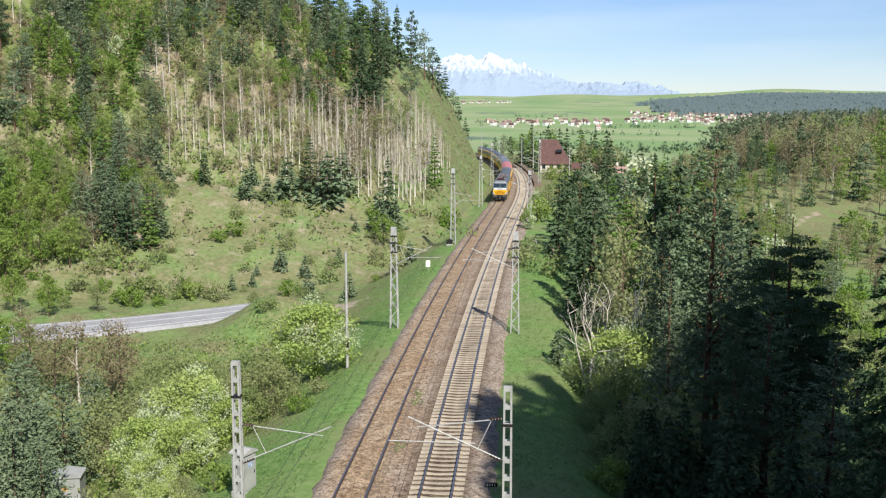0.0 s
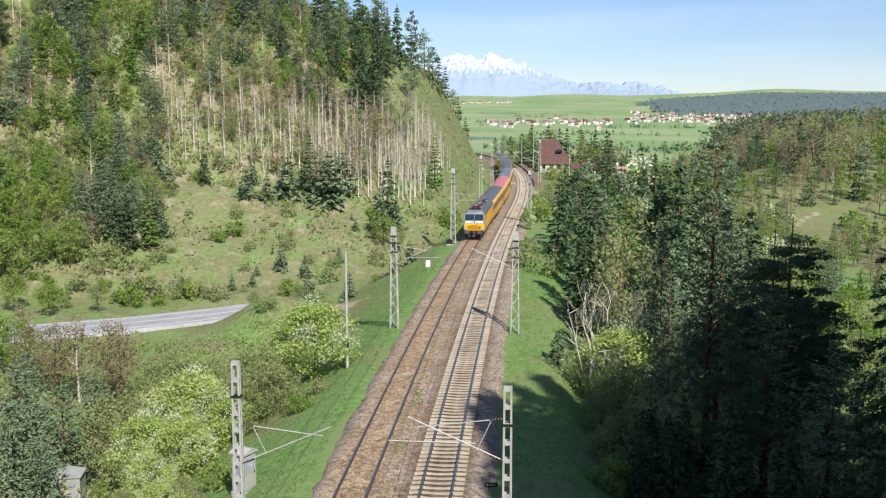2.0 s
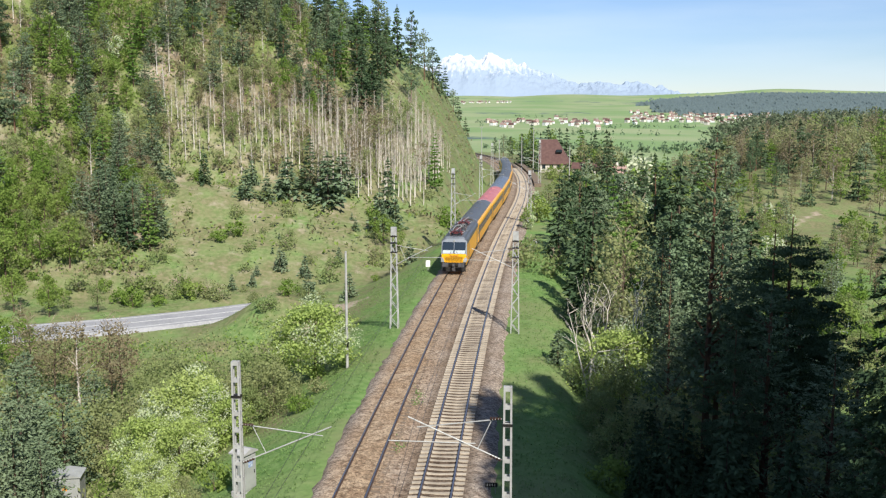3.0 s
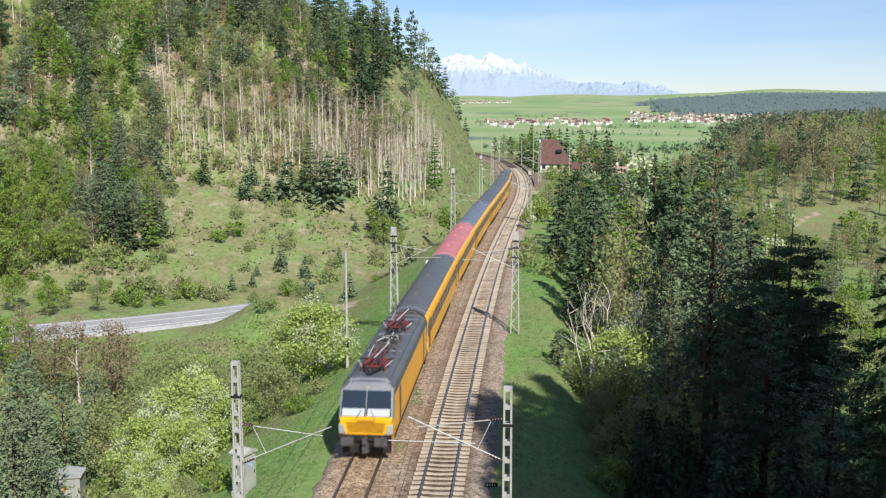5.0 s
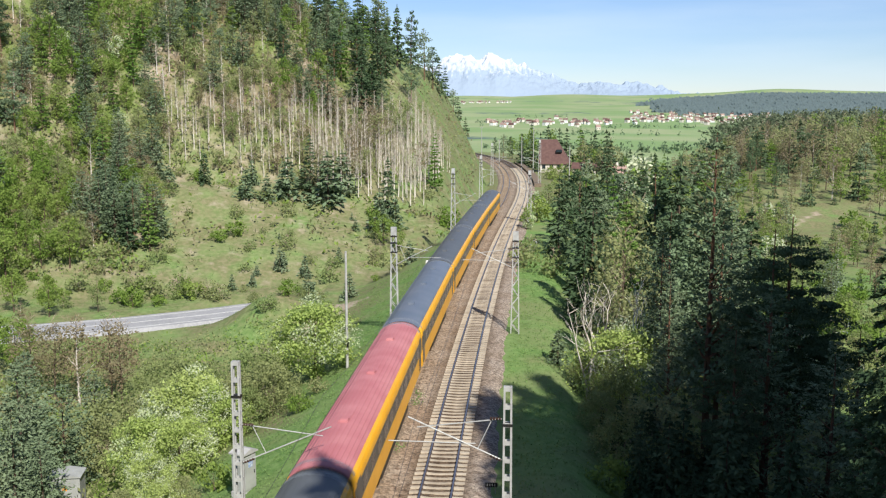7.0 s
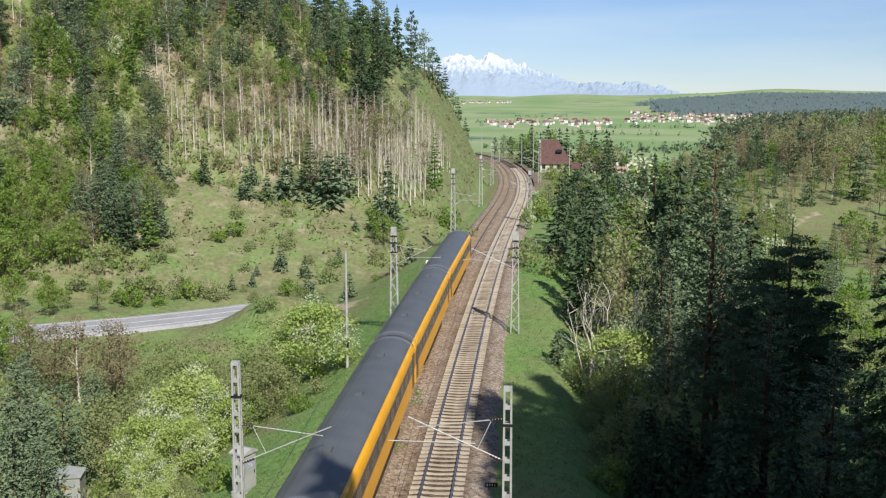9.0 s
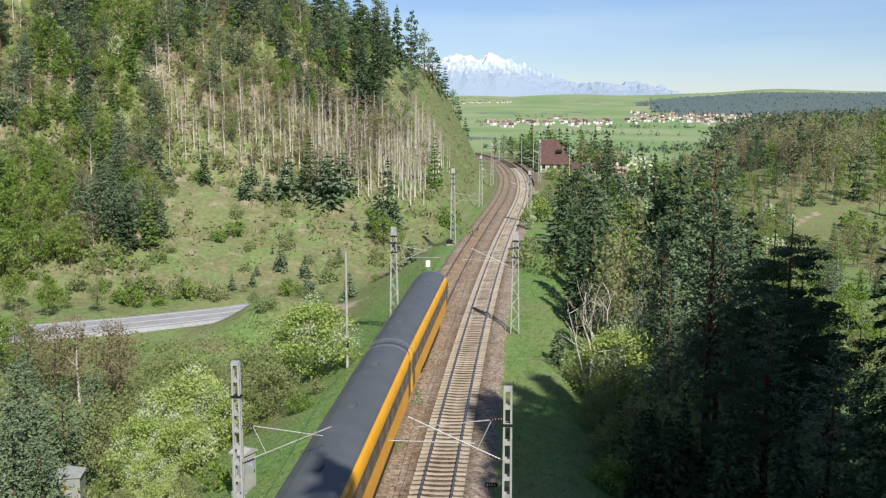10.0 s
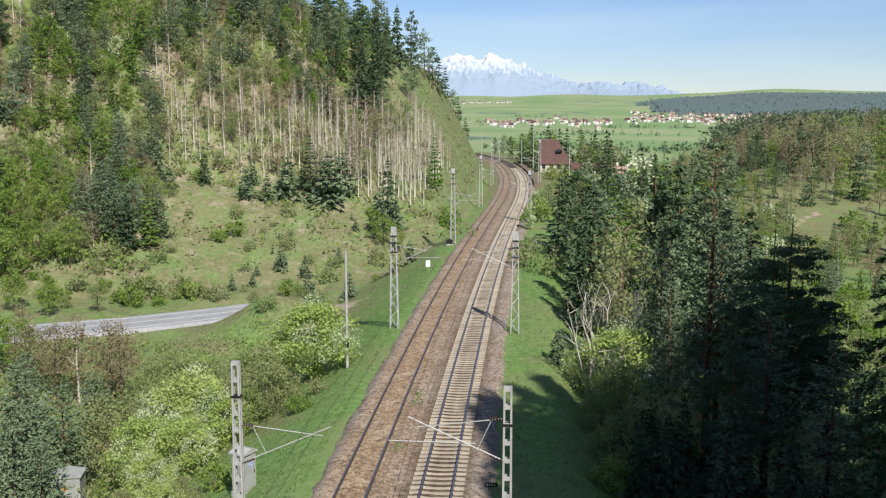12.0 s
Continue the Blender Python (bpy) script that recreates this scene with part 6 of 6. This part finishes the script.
def stand_mast(s, r, h, arm=True, zig=True, z=-0.5, wire=6.5):
    p, a = on_line(s, r)
    t = lattice_mast(h - z, zig=zig, foot=0.34 if zig else 0.165, head=0.19 if zig else 0.125)
    t.matrix_basis = Matrix.Translation((p.x, p.y, z)) @ Matrix.Rotation(-a, 4, "Z")
    if arm:
        side = -1 if r > 0 else 1
        cantilever(t, side, abs(r) - 2.0 + 0.3, wire - z)
    return t


MASTS_L = ((38.4, -5.58, 7.9, True, False, -0.5, 5.2), (81.2, -4.95, 8.1, True, True), (132.8, -4.8, 9.9, True, True), (186, -5.4, 9.1, True, True), (240, -5.6, 9.6, True, True))
MASTS_R = ((36.0, 5.45, 7.8, True, False), (80.2, 5.35, 7.95, True, True), (156, 4.95, 8.2, True, True), (236, 6.0, 10.5, True, True))
for m_ in MASTS_L + MASTS_R:
    stand_mast(*m_)


def overhead_line(r, masts):
    """Messenger wire that sags from mast to mast, contact wire below it, and droppers."""
    t = thing("overhead_line", "thin dark overhead wires above the track", "overhead wire", "overhead lines")
    st = [-10.0] + [m[0] for m in masts] + [300.0, 355.0]
    mess, cont = Geo(), Geo()
    for a, b in zip(st, st[1:]):
        n = 9
        for k in range(n):
            q0, q1 = k / n, (k + 1) / n
            p0, p1 = on_line(a + (b - a) * q0, r)[0], on_line(a + (b - a) * q1, r)[0]
            z0, z1 = 6.6 - 0.95 * 4 * q0 * (1 - q0), 6.6 - 0.95 * 4 * q1 * (1 - q1)
            mess.tube((p0.x, p0.y, z0), (p1.x, p1.y, z1), 0.008, n=4, caps=False)
            cont.tube((p0.x, p0.y, 5.55), (p1.x, p1.y, 5.55), 0.008, n=4, caps=False)
            if k:
                part("dropper", Geo().tube((p0.x, p0.y, 5.55), (p0.x, p0.y, z0), 0.004, n=3, caps=False), WIRE, t)
    part("messenger_wire", mess, WIRE, t)
    part("contact_wire", cont, WIRE, t)


overhead_line(LEFT_R, MASTS_L)
overhead_line(RIGHT_R, MASTS_R)


def round_post(name, label, cat, x, y, h, r0, r1, mat, arm=0.0):
    z = ground_z(x, y)
    t = thing(name, label, cat, at=Matrix.Translation((x, y, z)))
    part("shaft", Geo().tube((0, 0, -0.4), (0, 0, h), r0, r1, 10), mat, t)
    part("band", Geo().tube((0, 0, 1.6), (0, 0, 2.1), r0 * 1.25, n=10), DARK_METAL, t)
    if arm:
        part("arm", Geo().tube((-arm, 0, h - 0.15), (arm, 0, h - 0.1), 0.05, n=6), mat, t)
    return t


round_post("slim_pole", "slim grey pole standing in the grass bank", "pole", -7.15, 69.8, 8.8, 0.11, 0.08, POLE_GREY)
for x, y, h, arm in ((25.3, 270, 13.5, 0), (23.0, 282, 10.5, 0.4), (12.0, 300, 13, 0.5), (17.5, 300, 9, 0.4), (31.5, 240, 9.5, 0)):
    round_post("lamp_post", "tall pale platform lighting post", "lamp post", x, y, h, 0.12, 0.08, POLE_GREY, arm)


def marker(x, y):
    t = thing("track_marker", "small white marker plate on a short post", "railway sign", at=Matrix.Translation((x, y, ground_z(x, y))))
    part("post", Geo().tube((0, 0.03, -0.3), (0, 0.03, 0.55), 0.03, n=6), GALV, t)
    part("plate", Geo().loft([[Vector((px_, yy, pz_)) for px_, pz_ in ((-0.24, 0.34), (0.24, 0.34), (0.26, 0.40), (0.26, 1.02), (0.2, 1.1), (-0.2, 1.1), (-0.26, 1.02), (-0.26, 0.40))] for yy in (0.0, -0.05)]), WHITE_PAINT, t)


marker(-1.75, 110.5)


def number_board(x, y):
    """A dark plate with pale bars on two short posts."""
    t = thing("number_board", "low dark plate with pale marks beside the track", "railway sign", at=Matrix.Translation((x, y, ground_z(x, y))))
    for sx in (-0.2, 0.2):
        part("post", Geo().tube((sx, 0.03, -0.3), (sx, 0.03, 0.5), 0.025, n=6), GALV, t)
    plate = part("plate", Geo().box(-0.30, -0.03, 0.34, 0.30, 0.0, 0.57), DARK_METAL, t)
    for k in range(4):
        part("bar", Geo().box(-0.22 + k * 0.12, -0.036, 0.40, -0.17 + k * 0.12, -0.031, 0.52), GALV, plate)


number_board(2.35, 44.6)


def wire_frame(x, y):
    """A small white tubular frame with one diagonal."""
    t = thing("tubular_frame", "small white tubular frame standing in the grass", "frame", at=Matrix.Translation((x, y, ground_z(x, y))))
    for sx in (-0.35, 0.35):
        part("post", Geo().tube((sx, 0, -0.3), (sx, 0, 1.25), 0.045, n=6), WHITE_PAINT, t)
    part("rail", Geo().tube((-0.35, 0, 1.25), (0.35, 0, 1.25), 0.045, n=6), WHITE_PAINT, t)
    part("diagonal", Geo().tube((-0.35, 0, 0.1), (0.35, 0, 1.2), 0.04, n=6), WHITE_PAINT, t)


wire_frame(12.1, 127.0)


def cabinet(x, y, w, d, h, turn, label, mat, roof_mat, sign=None):
    """Sheet-steel cabinet with a lid that overhangs, a door and a plinth."""
    z = ground_z(x, y)
    t = thing("equipment_cabinet", label, "cabinet", at=Matrix.Translation((x, y, z)) @ Matrix.Rotation(radians(turn), 4, "Z"))
    part("plinth", Geo().box(-w / 2 - 0.05, -d / 2 - 0.05, -0.6, w / 2 + 0.05, d / 2 + 0.05, 0.12), POLE_GREY, t)
    part("body", Geo().box(-w / 2, -d / 2, 0.12, w / 2, d / 2, h - 0.15), mat, t)
    lid = [(-w / 2 - 0.1, h - 0.15), (w / 2 + 0.1, h - 0.15), (w / 2 + 0.1, h - 0.08), (0, h + 0.12), (-w / 2 - 0.1, h - 0.08)]
    part("lid", Geo().loft([[Vector((a, yy, b)) for a, b in lid] for yy in (-d / 2 - 0.1, d / 2 + 0.1)]), roof_mat, t)
    dr = part("door", Geo().box(-w / 2 + 0.08, -d / 2 - 0.03, 0.25, w / 2 - 0.08, -d / 2, h - 0.3), mat, t)
    part("handle", Geo().box(w / 2 - 0.2, -d / 2 - 0.06, h * 0.45, w / 2 - 0.16, -d / 2 - 0.03, h * 0.45 + 0.16), DARK_METAL, dr)
    if sign:
        part("sign", Geo().box(-0.16, -d / 2 - 0.045, h * 0.62, 0.16, -d / 2 - 0.03, h * 0.62 + 0.36), sign, t, "small coloured warning plate")
    return t


GREY_SHEET = material("grey_sheet_steel", (0.36, 0.37, 0.36), 0.6, 0.1, (0.29, 0.30, 0.29), 1.5)
BLUE_SIGN = material("blue_plate", (0.08, 0.16, 0.45), 0.5, 0, (0.5, 0.55, 0.6), 9.0)
ORANGE = material("orange_plate", (0.70, 0.30, 0.05), 0.5)
cabinet(-10.35, 47.8, 0.95, 0.8, 2.3, 62, "grey steel cabinet with blue plate at a mast foot", GREY_SHEET, POLE_GREY, BLUE_SIGN)
cabinet(0.9, 131.2, 0.8, 0.5, 0.7, 5, "low dark relay box at the foot of a mast", DARK_METAL, DARK_METAL)
cabinet(-25.6, 62.5, 2.0, 1.6, 2.7, 8, "grey-green steel hut with pitched lid among bushes", GREY_SHEET, GREY_SHEET, ORANGE)


# ---- the halt and houses ----
BROWN_TILE = material("brown_roof_tiles", (0.095, 0.05, 0.045), 0.8, 0, (0.125, 0.07, 0.06), 1.5, bump=0.5, bump_scale=8)
PLASTER = material("off_white_plaster", (0.62, 0.58, 0.50), 0.9, 0, (0.5, 0.46, 0.4), 0.6)
RED_TILE = material("orange_red_tiles", (0.27, 0.175, 0.145), 0.8, 0, (0.22, 0.165, 0.14), 0.3, vary=0.4)
HOUSE_WALL = material("painted_house_walls", (0.66, 0.62, 0.54), 0.9, 0, (0.55, 0.52, 0.46), 0.3, vary=0.15)


def house(x, y, w, d, eave, ridge, turn, roof_mat, wall_mat, label, hip=0.0, hip_left=None, windows=3, name="house", z=None, chimney=True, frames=True):
    z = ground_z(x, y) if z is None else z
    t = thing(name, label, "house", at=Matrix.Translation((x, y, z)) @ Matrix.Rotation(radians(turn), 4, "Z"))
    part("wall", Geo().box(-w / 2, -d / 2, -1.0, w / 2, d / 2, eave), wall_mat, t)
    o = 0.45
    g = Geo()
    a = [(-w / 2 - o, -d / 2 - o, eave - 0.15), (w / 2 + o, -d / 2 - o, eave - 0.15), (w / 2 + o, d / 2 + o, eave - 0.15), (-w / 2 - o, d / 2 + o, eave - 0.15)]
    top = [(-w / 2 + (hip if hip_left is None else hip_left) - o, 0, ridge), (w / 2 - hip + o, 0, ridge)]
    g.add([Vector(p) for p in a + top], [(0, 1, 5, 4), (1, 2, 5), (2, 3, 4, 5), (3, 0, 4), (3, 2, 1, 0)])
    roof = part("roof", g, roof_mat, t)
    if chimney:
        part("chimney", Geo().box(w * 0.2 - 0.3, -0.3, eave + 0.5, w * 0.2 + 0.3, 0.3, ridge + 0.8), wall_mat, roof)
    for k in range(windows):
        wx = -w / 2 + w * (k + 0.5) / windows
        wd = part("window", Geo().box(wx - 0.5, -d / 2 - 0.03, 1.0, wx + 0.5, -d / 2, 2.3), GLASS, t)
        if frames:
            part("frame", Geo().box(wx - 0.6, -d / 2 - 0.05, 0.88, wx + 0.6, -d / 2 - 0.031, 1.0), WHITE_PAINT, wd)
    return t


halt = house(33.6, 288, 8.8, 8, 2.6, 9.6, -8, BROWN_TILE, PLASTER, "station house with steep brown hipped roof and pale walls", hip=4.4, hip_left=0.2, windows=4, chimney=False)
part("dormer", Geo().loft([[Vector((px_, -3.2 + q, pz_)) for px_, pz_ in ((0.2, 5.9), (2.0, 5.9), (1.9, 6.7), (0.3, 6.7))] for q in (0.0, 1.2)]), GLASS, halt)
house(38.5, 262, 6.0, 5, 2.8, 4.2, -10, BROWN_TILE, PLASTER, "low shed with brown tiled roof beside the halt", windows=2, name="shed")
house(47, 268, 7.5, 6, 3.0, 5.2, 15, RED_TILE, HOUSE_WALL, "small house with red-brown roof among trees", windows=2)
house(52, 286, 6.5, 5, 3.6, 6.0, -30, BROWN_TILE, WHITE_PAINT, "small pale house between conifers", windows=2)
PLATFORM = Geo()
prof = [(4.7, -0.6), (4.7, 0.15), (6.4, 0.18), (6.4, -0.6)]
PLATFORM.loft([[on_line(s, r, z)[0] for r, z in prof] for s in np.arange(232, 330, 4.0)])
tagged(new("platform", PLATFORM.mesh("platform", SLEEPER_OLD)), "low concrete platform edge along the curve", "platform", kind="structure")


def village():
    """Small houses in rows out on the plain."""
    rng = random.Random(5)
    protos = []
    for k in range(4):
        w = rng.uniform(5.5, 8)
        protos.append(house(0, 0, w, 6.5, 4.6, 7.0 + rng.uniform(-0.5, 1.5), 0, RED_TILE if k else BROWN_TILE, WHITE_PAINT if k % 2 else HOUSE_WALL,
                            "distant village house with tiled gable roof", windows=2, name="village_house", z=0, frames=False))
        tagged(protos[-1], group="houses of the far village")
    first = set()
    spots = []
    for _ in range(900):
        if len(spots) > 185:
            break
        if rng.random() < 0.35:
            y, q = rng.gauss(1560, 95), rng.uniform(0.045, 0.18)
        else:
            y, q = rng.gauss(1850, 150), rng.uniform(0.19, 0.34)
        x = q * y
        if all((x - a) ** 2 + (y - b) ** 2 > 15 ** 2 for a, b in spots):
            spots.append((x, y))
    for k in range(26):
        spots.append((rng.uniform(0.015, 0.075) * 3300, rng.gauss(3300, 30)))
    for x, y in spots:
        k = rng.randrange(4)
        m = Matrix.Translation((x, y, ground_z(x, y))) @ Matrix.Rotation(rng.uniform(-0.9, 0.9), 4, "Z") @ Matrix.Scale(rng.uniform(0.65, 1.0), 4)
        if k in first:
            copy_thing(protos[k], m).matrix_basis = m
        else:
            first.add(k)
            protos[k].matrix_basis = m


village()


# ---- the river ----
WATER = material("river_water", (0.22, 0.25, 0.26), 0.18, 0, (0.28, 0.31, 0.33), 0.6, bump=0.2, bump_scale=2.0, spec=0.6)
RIVER = [(74, 180), (70, 170), (66, 160), (63, 151), (60.5, 143), (57, 135), (54, 128), (51, 118), (48.5, 108)]
strip([(x, y, ground_z(x, y) + 0.2) for x, y in RIVER], 1.4, 0.0, "water", WATER, "narrow grey-blue river between grassy banks", "river")


# ---- tunnel below the viewpoint ----
def tunnel():
    st = 9.0
    stone = material("grey_masonry", (0.27, 0.25, 0.22), 0.9, 0, (0.20, 0.18, 0.16), 0.8, bump=0.7, bump_scale=6)
    g = Geo()
    n = 16
    ring_in = [(4.55 * math.cos(math.pi * i / n), max(0.0, 2.2 + 4.9 * math.sin(math.pi * i / n))) for i in range(n + 1)]
    ring_in = [(4.55, -0.9)] + ring_in + [(-4.55, -0.9)]
    ring_out = [(9.5, -0.9)] + [(9.5 * math.copysign(min(1, abs(math.cos(math.pi * i / n)) * 1.6), math.cos(math.pi * i / n)), 9.4 if 2 < i < n - 2 else 2.2 + 7.2 * i / 3 if i <= 2 else 2.2 + 7.2 * (n - i) / 3) for i in range(n + 1)] + [(-9.5, -0.9)]
    k = len(ring_in)
    v = []
    for s in (st + 0.6, st - 0.8):
        for ring in (ring_in, ring_out):
            v += [on_line(s, r, z)[0] for r, z in ring]
    f = []
    for i in range(k - 1):
        f += [(i, i + 1, k + i + 1, k + i), (2 * k + i + 1, 2 * k + i, 3 * k + i, 3 * k + i + 1), (i + 1, i, 2 * k + i, 2 * k + i + 1), (k + i, k + i + 1, 3 * k + i + 1, 3 * k + i)]
    g.add(v, f)
    tagged(new("wall_portal", g.mesh("wall_portal", stone)), "grey masonry tunnel portal over both tracks", "tunnel portal", kind="structure")
    lin = Geo()
    secs = [[on_line(s, r, z)[0] for r, z in ring_in] for s in np.arange(st, -150, -12.0)]
    vv = [p for s in secs for p in s]
    lin.add(vv, [(j * k + i, j * k + i + 1, (j + 1) * k + i + 1, (j + 1) * k + i) for j in range(len(secs) - 1) for i in range(k - 1)])
    tagged(new("wall_tunnel", lin.mesh("wall_tunnel", stone)), "masonry lining of the railway tunnel", "tunnel", kind="structure")


tunnel()


motions()
